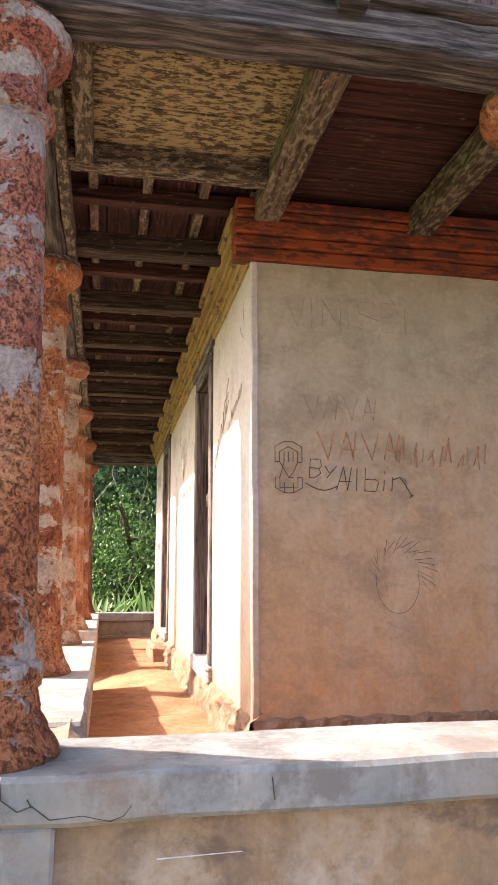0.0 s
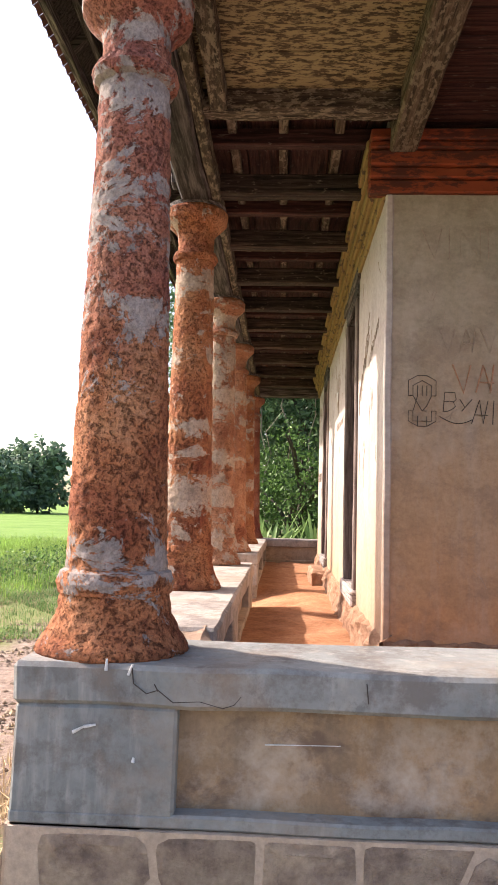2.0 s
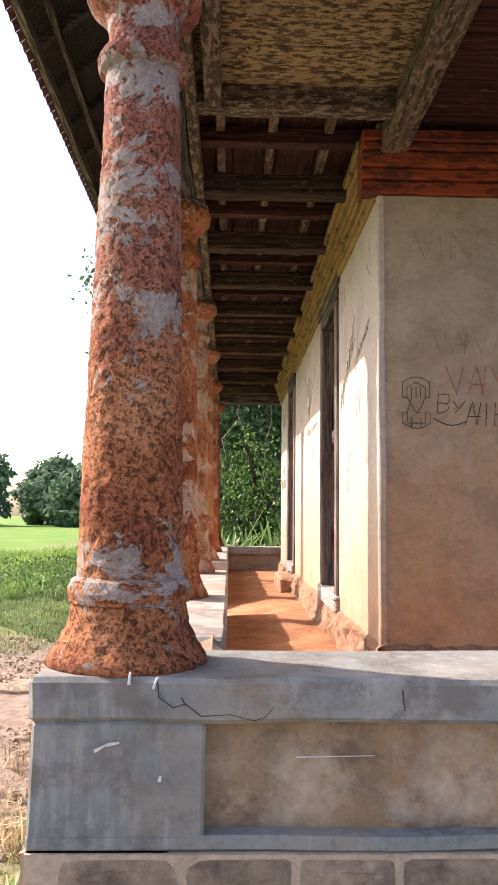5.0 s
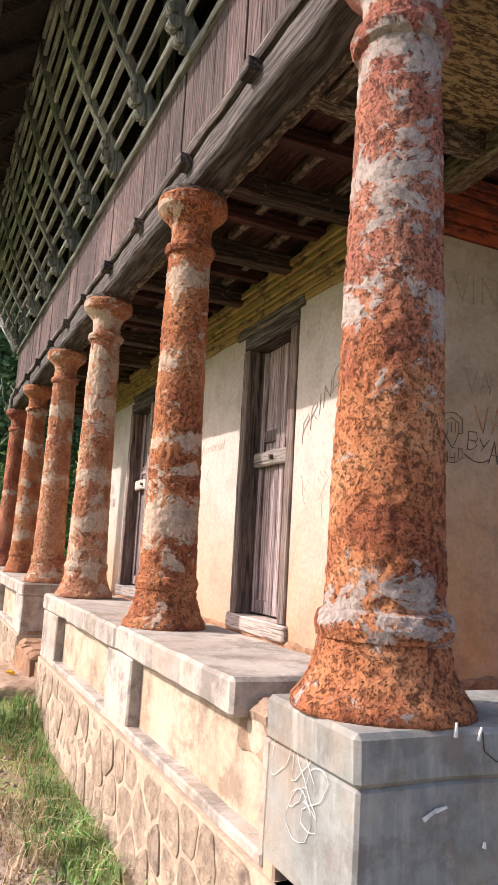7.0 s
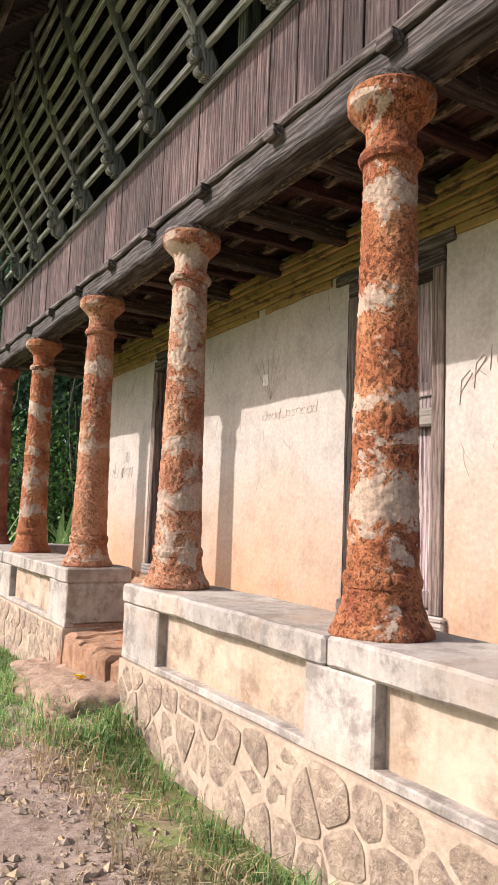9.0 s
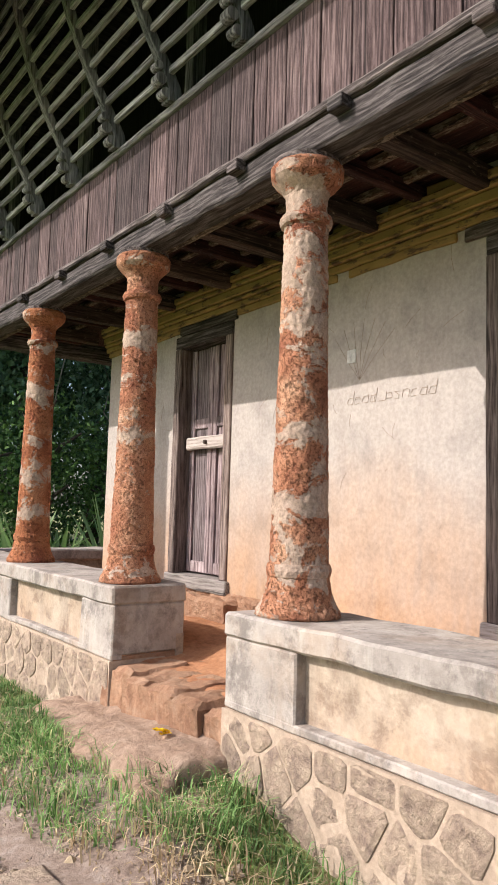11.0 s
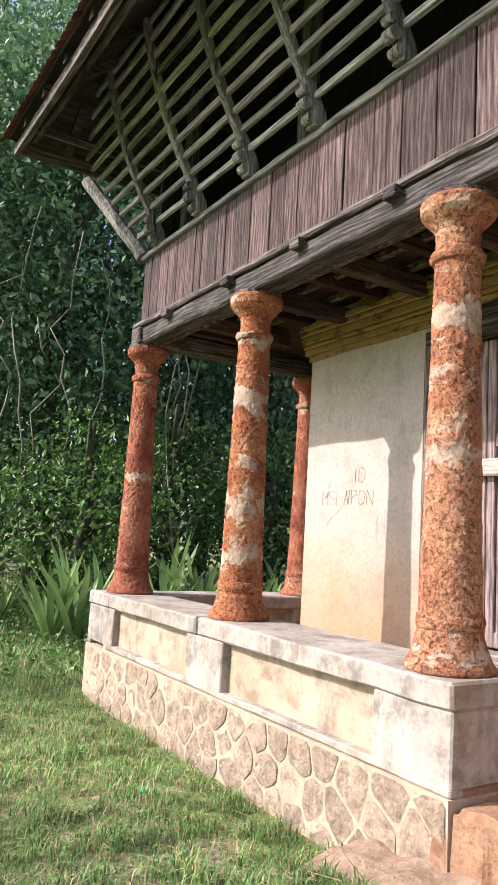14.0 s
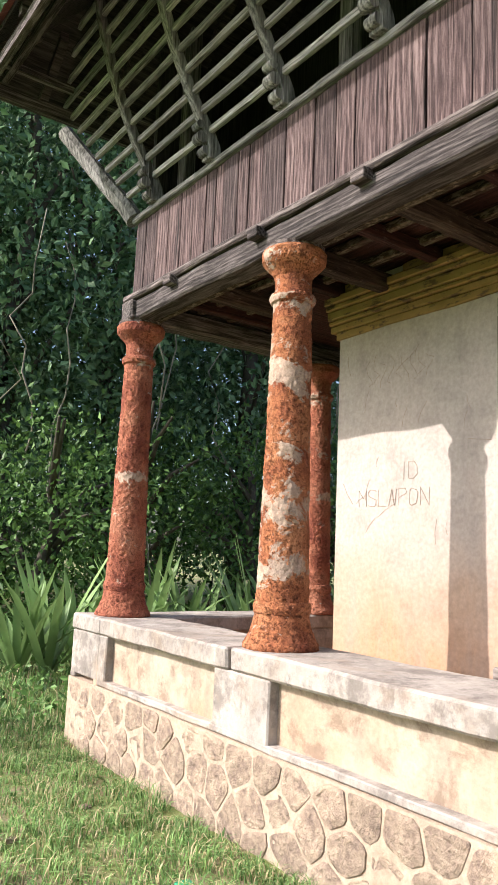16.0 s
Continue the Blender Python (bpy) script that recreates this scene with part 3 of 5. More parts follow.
def build_floor():
    floor_sheet("floor", -0.06, XE, 2.2, 10.32, 60, 110, "worn red earth floor of the veranda")
    floor_sheet("floor_entrance", -0.42, -0.06, 5.66, 6.85, 12, 30, "trodden red earth at the entrance")


build_floor()


# ---- parapet benches ----
def parapet(name, axis, a0, a1, outer, inner, piers, label, caps, cem, pan=M_PANEL):
    """A low bench wall along axis from a0 to a1; piers are the stretches left proud, panels are recessed between."""
    p = empty(name, label, "parapet", "structure")
    sgn = 1 if inner > outer else -1

    def b(a, c, o, i, z0, z1, **k):
        o, i = min(o, i), max(o, i)
        return boxes((o, i, a, c, z0, z1) if axis == "y" else (a, c, o, i, z0, z1), **k)

    for k, (a, c) in enumerate(caps):
        part("cap_slab", b(a, c, outer - sgn * 0.008, inner + sgn * 0.006, 0.968, LEDGE - 0.002 * k, bevel=0.012, cuts=24, wob=0.009), cem, p, "cracked cement slab")
    part("core", b(a0 + 0.06, a1 - 0.06, outer + sgn * 0.055, inner - sgn * 0.055, 0.5, 0.966, bevel=0.0), pan, p, "stained recessed panels")
    part("base_band", b(a0, a1, outer - sgn * 0.002, outer + sgn * 0.07, 0.665, 0.70, bevel=0.006, cuts=30, wob=0.006), cem, p)
    part("inner_band", b(a0, a1, inner - sgn * 0.06, inner, 0.5, 0.79, bevel=0.006), M_PANEL, p)
    for a, c in piers:
        part("pier", b(a, c, outer, inner - sgn * 0.003, 0.69, 0.968, bevel=0.008, cuts=3, wob=0.005), cem, p)
    return p


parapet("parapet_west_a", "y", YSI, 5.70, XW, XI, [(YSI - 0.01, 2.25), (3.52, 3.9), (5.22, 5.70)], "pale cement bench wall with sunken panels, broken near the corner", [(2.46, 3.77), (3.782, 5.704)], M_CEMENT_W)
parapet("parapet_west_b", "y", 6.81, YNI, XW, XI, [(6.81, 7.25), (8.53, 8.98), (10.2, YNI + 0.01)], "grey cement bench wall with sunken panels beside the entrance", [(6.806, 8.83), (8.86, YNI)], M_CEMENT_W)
# the south bench wall takes the cement with shade in its colour
parapet("parapet_south", "x", XW, XE + 0.5, YS, YSI, [(XW, -0.09), (1.2, 1.6), (2.9, 3.3), (4.6, 5.0)], "cracked cement bench wall with buff panels, shade put into its grey tone", [(XW - 0.008, XE + 0.5)], M_CEMENT_SHADE, M_PANEL_S)
parapet("parapet_north", "x", XW, XE + 0.5, YN, YNI, [(XW, -0.09), (1.2, 1.6), (2.9, 3.3), (4.6, 5.0)], "grey cement bench wall at the far end", [(XW - 0.008, XE + 0.5)], M_CEMENT_W)


# ---- rubble plinth ----
def clip_cell(poly, p, q):
    """The part of the polygon nearer to p than to q."""
    mid, d = (p + q) / 2, q - p
    out = []
    for i in range(len(poly)):
        a, c = poly[i], poly[(i + 1) % len(poly)]
        da, dc = (a - mid).dot(d), (c - mid).dot(d)
        if da <= 0:
            out.append(a)
        if (da < 0 < dc) or (dc < 0 < da):
            out.append(a + (c - a) * (da / (da - dc)))
    return out


def rubble(name, axis, a0, a1, face, out_sign, z0, z1, label, seed, size=0.2):
    rnd = random.Random(seed)
    t = empty(name, label, "stone plinth", "structure")
    depth = (face + out_sign * 0.005, face - out_sign * 0.35)
    d0, d1 = min(depth), max(depth)
    part("mortar_bed", boxes((d0, d1, a0, a1, z0 - 0.2, z1) if axis == "y" else (a0, a1, d0, d1, z0 - 0.2, z1), bevel=0.0), M_MORTAR, t)
    pts = []
    nu, nv = int((a1 - a0) / size), max(2, int((z1 - z0) / (size * 0.75)))
    for i in range(-1, nu + 1):
        for j in range(-1, nv + 1):
            pts.append(Vector((a0 + (i + 0.5 + (0.5 if j % 2 else 0) + rnd.uniform(-0.34, 0.34)) * (a1 - a0) / nu, z0 + (j + 0.5 + rnd.uniform(-0.3, 0.3)) * (z1 - z0) / nv)))
    for p in pts:
        if not (a0 < p.x < a1 and z0 - 0.02 < p.y < z1):
            continue
        poly = [Vector((a0 + 0.004, z0 - 0.1)), Vector((a1 - 0.004, z0 - 0.1)), Vector((a1 - 0.004, z1 - 0.004)), Vector((a0 + 0.004, z1 - 0.004))]
        for q in pts:
            if q is not p and (q - p).length < size * 3:
                poly = clip_cell(poly, p, q)
                if len(poly) < 3:
                    break
        if len(poly) < 3:
            continue
        c = sum(poly, Vector((0, 0))) / len(poly)
        # round the corners, leaving a joint
        ring = []
        for k in range(len(poly)):
            a, v, b2 = poly[k - 1], poly[k], poly[(k + 1) % len(poly)]
            for w in (a * 0.16 + v * 0.84, v * 0.84 + b2 * 0.16):
                dirn = c - w
                ring.append(w + dirn.normalized() * min(0.006, dirn.length * 0.3))
        bm = bmesh.new()
        lift = rnd.uniform(0.004, 0.018)

        def at(uv, o):
            o = face + out_sign * o
            return (o, uv.x, uv.y) if axis == "y" else (uv.x, o, uv.y)

        r0 = [bm.verts.new(at(w, -0.02)) for w in ring]
        r1 = [bm.verts.new(at(w + (c - w) * 0.04, lift * 0.7)) for w in ring]
        r2 = [bm.verts.new(at(w + (c - w) * 0.3, lift + 0.008 * noise.noise(Vector((w.x * 20, w.y * 20, seed))))) for w in ring]
        m = len(ring)
        for k in range(m):
            bm.faces.new((r0[k], r0[(k + 1) % m], r1[(k + 1) % m], r1[k]))
            bm.faces.new((r1[k], r1[(k + 1) % m], r2[(k + 1) % m], r2[k]))
        bm.faces.new(r2)
        bmesh.ops.recalc_face_normals(bm, faces=bm.faces)
        part("stone", bm, M_STONE, t)


# ---- columns ----
STOUT = {
    "base": [(0.222, 0.0), (0.217, 0.022), (0.196, 0.05), (0.170, 0.10), (0.158, 0.17)],
    "ring": [(0.14, 0.155), (0.166, 0.165), (0.172, 0.195), (0.163, 0.225), (0.138, 0.238)],
    "shaft": [(0.148, 0.22), (0.146, 0.33), (0.138, 0.62), (0.128, 1.0), (0.118, 1.38), (0.110, 1.71)],
    "collar": [(0.102, 1.70), (0.128, 1.715), (0.137, 1.74), (0.128, 1.765), (0.104, 1.775)],
    "neck": [(0.108, 1.76), (0.105, 1.82), (0.110, 1.885)],
    "capital": [(0.106, 1.865), (0.118, 1.885), (0.158, 1.925), (0.172, 1.94), (0.176, 1.99), (0.162, 2.0)],
}
SLIM = {
    "base": [(0.186, 0.0), (0.182, 0.025), (0.166, 0.05), (0.146, 0.10), (0.133, 0.17)],
    "ring": [(0.12, 0.16), (0.138, 0.168), (0.143, 0.195), (0.136, 0.22), (0.116, 0.23)],
    "shaft": [(0.13, 0.21), (0.127, 0.33), (0.119, 0.66), (0.109, 1.15), (0.100, 1.72)],
    "collar": [(0.094, 1.715), (0.114, 1.724), (0.122, 1.745), (0.114, 1.766), (0.094, 1.775)],
    "neck": [(0.097, 1.765), (0.094, 1.82), (0.1, 1.885)],
    "capital": [(0.1, 1.865), (0.112, 1.885), (0.148, 1.92), (0.165, 1.94), (0.168, 1.985), (0.156, 2.0)],
}


def column(x, y, seed, mats, label, profile):
    c = tagged(new("column"), label, "column", "laterite columns round the veranda")
    c.location = (x, y, LEDGE)
    for k, (name, prof) in enumerate(profile.items()):
        part(name, lathe(prof, 110, 0.0068 if name in ("base", "shaft") else 0.0045, seed + 0.13 * k, step=0.0095), mats, c, smooth=name in ("shaft", "base", "neck"))
    plate = bmesh.new()
    bmesh.ops.create_cone(plate, cap_ends=True, segments=28, radius1=0.152, radius2=0.158, depth=0.03, matrix=Matrix.Translation((0, 0, 2.006)))
    part("wooden_plate", plate, M_WOODY, c, "dark weathered wooden disc")
    return c


labels = ["round laterite column with large grey plaster remnants", "red laterite column with patches of old plaster", "banded laterite column, grey plastered neck",
          "rough bare laterite column, orange red", "laterite column with broad pale plaster patches", "dark red laterite column at the corner"]
for i, (x, y) in enumerate(COLS):
    column(x, y, 3 * i + 1, M_LAT[i], labels[i], STOUT if i == 0 else SLIM)
for k, x in enumerate((1.37, 3.03, 4.7)):
    column(x, 2.05, 30 + k, M_LAT[1], "red laterite column with patches of old plaster", SLIM)
    column(x, 10.45, 40 + k, M_LAT[5], "dark red laterite column on the far bench wall", SLIM)


# ---- doors ----
def door(name, y0, y1, label):
    d = empty(name, label, "door", "structure")
    jw = 0.085
    for a, c in ((y0, y0 + jw), (y1 - jw, y1)):
        part("jamb", boxes((WX - 0.018, WX + 0.2, a, c, DOOR_Z0 + 0.1, DOOR_Z1 - 0.08), bevel=0.007, cuts=12, wob=0.004), M_FRAMEZ, d)
    part("lintel", boxes((WX - 0.014, WX + 0.2, y0, y1, DOOR_Z1 - 0.08, DOOR_Z1 + 0.018), bevel=0.007, cuts=6, wob=0.004), M_WOODY, d)
    part("sill", boxes((WX - 0.035, WX + 0.2, y0 - 0.03, y1 + 0.03, DOOR_Z0, DOOR_Z0 + 0.10), bevel=0.01, cuts=8, wob=0.007), M_BARWOOD, d, "pale worn wooden sill")
    lx = WX + 0.10
    ym = (y0 + y1) / 2
    for a, c in ((y0 + jw + 0.004, ym - 0.003), (ym + 0.003, y1 - jw - 0.004)):
        leaf = part("leaf", boxes((lx + 0.02, lx + 0.055, a, c, DOOR_Z0 + 0.11, DOOR_Z1 - 0.085), bevel=0.004), M_DOOR, d)
        for q, r in ((a, a + 0.06), (c - 0.06, c)):
            part("stile", boxes((lx, lx + 0.022, q, r, DOOR_Z0 + 0.115, DOOR_Z1 - 0.09), bevel=0.005), M_DOOR, leaf)
        part("rail", boxes((lx + 0.003, lx + 0.022, a + 0.06, c - 0.06, DOOR_Z0 + 0.115, DOOR_Z0 + 0.2), bevel=0.005), M_DOOR, leaf)
        part("rail", boxes((lx + 0.003, lx + 0.022, a + 0.06, c - 0.06, 2.16, 2.24), bevel=0.005), M_DOOR, leaf)
    bar = part("cross_bar", boxes((lx - 0.05, lx - 0.003, y0 + jw + 0.01, y1 - jw - 0.01, 1.99, 2.09), bevel=0.012, cuts=8, wob=0.006), M_BARWOOD, d, "bleached wooden cross bar")
    st = bmesh.new()
    tube(st, [(lx - 0.075, ym, 2.04), (lx - 0.04, ym, 2.04)], 0.014, 0.018, 8)
    part("stud", st, M_IRON, bar, "iron stud")


door("door_1", *DOORS[0], "closed weathered grey-brown wooden double door with a cross bar")
door("door_2", *DOORS[1], "closed weathered wooden double door above a laterite step")


# ---- cornice ----
def moulding(axis, a0, a1, face, out, steps, mat, name, label):
    """Stepped moulding; steps are (z0, z1, proud)."""
    t = empty(name, label, "cornice", "structure")
    for z0, z1, pr in steps:
        o, i = sorted((face + out * pr, face - out * 0.05))
        n = max(4, int((a1 - a0) / 0.12))
        part("moulding", boxes((o, i, a0, a1, z0, z1) if axis == "y" else (a0, a1, o, i, z0, z1), bevel=0.007, cuts=n, wob=0.004), mat, t)


STEPS = [(2.985, 3.03, 0.028), (3.032, 3.06, 0.045), (3.062, 3.12, 0.06), (3.122, 3.155, 0.078), (3.157, 3.205, 0.095)]
moulding("y", WY0 - 0.0, WY1 + 0.07, WX, -1, STEPS, M_CORN_W, "cornice_west", "flaking olive yellow moulded cornice")
moulding("x", WX - 0.085, XE, WY0, -1, [(2.94, 3.0, 0.03), (3.002, 3.05, 0.05)] + [(3.052, 3.12, 0.07), (3.122, 3.155, 0.085), (3.157, 3.207, 0.1)], M_CORN_S, "cornice_south", "orange red painted moulded cornice, flaking")
for a, c in ((WY0 + 0.02, 4.3), (5.35, 6.15), (6.25, 7.3), (8.1, WY1 + 0.02)):
    bm = boxes((WX - 0.018, WX + 0.02, a, c, 2.935, 2.984), bevel=0.006, cuts=10, wob=0.008)
    tagged(obj("cornice_strip", bm, M_CORN_W), "broken lower strip of the yellow cornice", "cornice", kind="structure")
for a, c in ((4.3, 5.3), (7.3, 8.1)):
    bm = boxes((WX - 0.022, WX + 0.02, a + 0.004, c - 0.004, 2.912, 2.983), bevel=0.006, cuts=8, wob=0.006)
    tagged(obj("lintel_board", bm, M_WOODY), "brown wooden board over a door", "lintel", kind="structure")


# ---- ceiling of the veranda ----
def build_ceiling():
    bm = bmesh.new()
    rnd = random.Random(5)
    x = -0.24
    while x < WX + 0.1:                       # planks along the west walk
        w = rnd.uniform(0.16, 0.22)
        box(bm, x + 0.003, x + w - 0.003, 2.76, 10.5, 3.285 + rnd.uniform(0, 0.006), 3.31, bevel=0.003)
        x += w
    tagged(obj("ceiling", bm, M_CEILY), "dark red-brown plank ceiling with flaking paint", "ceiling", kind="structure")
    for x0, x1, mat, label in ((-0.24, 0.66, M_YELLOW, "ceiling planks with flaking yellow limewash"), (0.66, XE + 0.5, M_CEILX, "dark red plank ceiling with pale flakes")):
        bm = bmesh.new()
        y = 2.0
        while y < (2.78 if x1 < 1 else 3.2):
            w = rnd.uniform(0.12, 0.19)
            z = 3.205 if x1 < 1 else 3.25
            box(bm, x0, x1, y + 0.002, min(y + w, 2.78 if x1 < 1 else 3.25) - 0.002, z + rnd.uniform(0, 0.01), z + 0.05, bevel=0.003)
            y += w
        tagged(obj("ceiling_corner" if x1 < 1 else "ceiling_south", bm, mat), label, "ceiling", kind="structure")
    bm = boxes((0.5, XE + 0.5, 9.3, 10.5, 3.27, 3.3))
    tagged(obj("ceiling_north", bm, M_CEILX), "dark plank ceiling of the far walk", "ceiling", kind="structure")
    for y in (2.80, 3.62, 4.41, 5.14, 5.88, 6.59, 7.34, 8.12, 8.92, 9.76):
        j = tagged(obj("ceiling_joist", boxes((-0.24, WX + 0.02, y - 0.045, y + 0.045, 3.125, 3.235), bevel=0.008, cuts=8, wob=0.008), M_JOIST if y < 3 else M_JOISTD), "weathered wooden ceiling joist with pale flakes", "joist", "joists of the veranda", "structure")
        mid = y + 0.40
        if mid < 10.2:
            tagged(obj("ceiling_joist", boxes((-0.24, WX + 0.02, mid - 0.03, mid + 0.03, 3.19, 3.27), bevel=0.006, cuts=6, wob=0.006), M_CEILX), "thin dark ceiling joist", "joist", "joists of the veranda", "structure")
    for x in (-0.10, 0.14, 0.40):
        tagged(obj("ceiling_batten", boxes((x - 0.022, x + 0.022, 2.85, 10.4, 3.24, 3.285), bevel=0.005, cuts=40, wob=0.004), M_JOISTY), "pale flaked ceiling batten", "batten", "battens of the veranda", "structure")
    tagged(obj("ceiling_batten", boxes((-0.16, -0.09, 2.0, 2.76, 3.12, 3.205), bevel=0.006, cuts=8, wob=0.006), M_JOISTY), "flaked corner ceiling batten", "batten", "battens of the veranda", "structure")
    for x in (0.68, 1.42, 2.16, 2.9, 3.64, 4.4):
        tagged(obj("ceiling_joist", boxes((x - 0.06, x + 0.06, 2.03, WY0 + 0.02, 3.105, 3.23), bevel=0.01, cuts=10, wob=0.008), M_JOISTY), "thick flaked wooden joist", "joist", "joists of the south walk", "structure")
    # inner long rail over the column heads
    tagged(obj("inner_rail", boxes((-0.235, -0.19, 2.0, 10.45, 3.10, 3.2), bevel=0.006, cuts=40, wob=0.005), M_JOISTY), "flaked wooden rail above the columns", "rail", kind="structure")
    for y0, y1 in ((3.7, 4.33), (4.5, 5.05), (5.3, 5.8), (6.0, 6.5), (6.7, 7.25), (7.45, 8.0), (8.25, 8.8), (9.0, 9.35)):
        bm = boxes((WX - 0.05, WX + 0.02, y0, y1, 3.207, 3.275), bevel=0.012, cuts=6, wob=0.02)
        tagged(obj("wall_plate", bm, M_CORN_W), "crumbling yellowed wall top between joists", "wall plate", kind="structure")


build_ceiling()


# ---- eaves beam and board frieze ----
def frieze(name, axis, a0, a1, face, out, label, blocks_at, seed):
    rnd = random.Random(seed)
    t = empty(name, label, "frieze", "structure")

    def b(a, c, o, i, z0, z1, **k):
        o, i = sorted((face + out * o, face + out * i))
        return boxes((o, i, a, c, z0, z1) if axis == "y" else (a, c, o, i, z0, z1), **k)

    grain = M_WOODY if axis == "y" else M_WOODX
    n = int((a1 - a0) / 0.15)
    part("beam", b(a0 - 0.09, a1 + 0.09, 0.025, -0.13, BEAM0, BEAM1 - 0.03, bevel=0.014, cuts=n, wob=0.012), grain, t, "cracked weathered beam")
    part("moulding", b(a0 - 0.05, a1 + 0.05, 0.05, -0.1, BEAM1 - 0.028, BOARD0, bevel=0.01, cuts=n, wob=0.006), grain, t)
    part("top_rail", b(a0 - 0.03, a1 + 0.03, 0.03, -0.05, BOARD1, BOARD1 + 0.045, bevel=0.008, cuts=n, wob=0.006), M_LATTICE, t)
    for y in blocks_at:
        part("joist_end", b(y - 0.045, y + 0.045, 0.082, 0.02, 3.182, 3.24, bevel=0.005, wob=0.002), grain, t)
    a = a0
    while a < a1 - 0.03:
        w = min(rnd.choice((0.10, 0.13, 0.16, 0.2, 0.23)) + rnd.uniform(-0.01, 0.01), a1 - a)
        o = rnd.uniform(-0.004, 0.004)
        part("plank", b(a + 0.004, a + w - 0.004, o, o - 0.025, BOARD0 + 0.002, BOARD1 - 0.002, bevel=0.003), M_WOODZ, t)
        a += w


ENDS = [2.85, 3.62, 4.41, 5.14, 5.88, 6.59, 7.34, 8.12, 8.92, 9.84]
frieze("frieze_west", "y", 1.92, 10.48, -0.37, -1, "frieze of weathered upright wooden planks on a beam", ENDS, 1)
frieze("frieze_south", "x", -0.34, XE + 0.4, 1.91, -1, "frieze of grey weathered wooden planks on a beam", [0.68, 1.42, 2.16, 2.9, 3.64, 4.4], 2)
frieze("frieze_north", "x", -0.34, XE + 0.4, 10.49, 1, "frieze of weathered wooden planks at the far end", [0.68, 1.42, 2.16], 3)

# ---- roof ----
EAVE_X, PITCH, RIDGE_X = -1.48, 0.85, 2.25
ROOF_Y0, ROOF_Y1 = 1.1, 11.0


def eave_z(y):
    return 4.68 + 0.03 * max(0.0, y - 9.5)


def roof_z(x, y):
    return eave_z(y) + (min(x, 2 * RIDGE_X - x) - EAVE_X) * PITCH


def build_roof():
    t = empty("roof", "steep old tiled roof on dark rafters, seen from below", "roof", "structure")
    bm = bmesh.new()
    n = 60
    for lo, hi in ((0.045, 0.09),):
        prev = None
        for k in range(n + 1):
            y = ROOF_Y0 + (ROOF_Y1 - ROOF_Y0) * k / n
            xm = min(RIDGE_X, EAVE_X + max(0.02, ROOF_Y1 - y))
            far = 2 * RIDGE_X
            ring = [bm.verts.new((x, y, roof_z(x, y) + d)) for x, d in ((EAVE_X, lo), (xm, lo), (far - xm + 0.001, lo), (far - EAVE_X, lo), (far - EAVE_X, hi), (far - xm + 0.001, hi), (xm, hi), (EAVE_X, hi))]
            if prev:
                for i in range(8):
                    bm.faces.new((prev[i], ring[i], ring[(i + 1) % 8], prev[(i + 1) % 8]))
            else:
                bm.faces.new(ring)
            prev = ring
        bm.faces.new(prev[::-1])
    part("deck", bm, M_ROOF, t)
    bm = bmesh.new()
    y = ROOF_Y0
    while y < ROOF_Y1:                                   # scalloped lower course of tiles
        for r in range(2):
            x0 = EAVE_X - 0.05 + r * 0.2
            z0 = roof_z(x0, y) + 0.10 + r * 0.012
            vs = []
            for xx, dz in ((x0, 0.0), (x0 + 0.24, 0.24 * PITCH)):
                vs.append([bm.verts.new((xx, y + 0.11 * u, z0 + dz + 0.022 * math.sin(math.pi * u) - 0.012)) for u in (0.0, 0.25, 0.5, 0.75, 1.0)])
            for i in range(4):
                bm.faces.new((vs[0][i], vs[0][i + 1], vs[1][i + 1], vs[1][i]))
        y += 0.112
    geo = bm.faces[:]
    bmesh.ops.solidify(bm, geom=geo, thickness=0.015)
    part("eave_tiles", bm, M_TILE, t, "weathered clay tiles along the eave")
    # rafters
    y = ROOF_Y0 + 0.1
    while y < ROOF_Y1:
        bm = bmesh.new()
        x1 = min(0.6, EAVE_X + ROOF_Y1 - y - 0.1)
        if x1 < EAVE_X + 0.12:
            break
        vs = box(bm, 0, 1, -0.03, 0.03, -0.075, 0.0, bevel=0.0)
        for v in vs:
            x = EAVE_X + 0.03 + v.co.x * (x1 - EAVE_X - 0.03)
            v.co = Vector((x, y + v.co.y, roof_z(x, y + v.co.y) + 0.043 + v.co.z))
        part("rafter", bm, M_ROOF, t)
        y += 0.52
    for dx, h in ((0.06, 0.09), (0.2, 0.05)):
        bm = bmesh.new()
        vs = box(bm, 0, 0.045, ROOF_Y0, ROOF_Y1, 0, h, bevel=0.0, cuts=40)
        for v in bm.verts:
            x = EAVE_X + dx + v.co.x
            v.co = Vector((x, v.co.y, roof_z(EAVE_X + dx, v.co.y) - 0.035 - h + v.co.z))
        part("eave_board", bm, M_WOODY, t, "weathered board along the eave")
    for dy, h in ((0.06, 0.09), (0.2, 0.05)):
        z = eave_z(ROOF_Y1) + dy * PITCH - 0.035
        part("eave_board", boxes((EAVE_X + 0.1, 2 * RIDGE_X - EAVE_X - 0.1, ROOF_Y1 - dy - 0.045, ROOF_Y1 - dy, z - h, z), bevel=0.0, cuts=30, wob=0.004), M_WOODX, t, "weathered board along the far eave")
    x = EAVE_X + 0.5
    while x < 2 * RIDGE_X - EAVE_X - 0.4:                # rafters of the hipped end
        bm = bmesh.new()
        run = min(1.2, x - EAVE_X - 0.08)
        for v in box(bm, -0.03, 0.03, 0, 1, -0.075, 0.0, bevel=0.0):
            y = ROOF_Y1 - 0.03 - v.co.y * (run - 0.03)
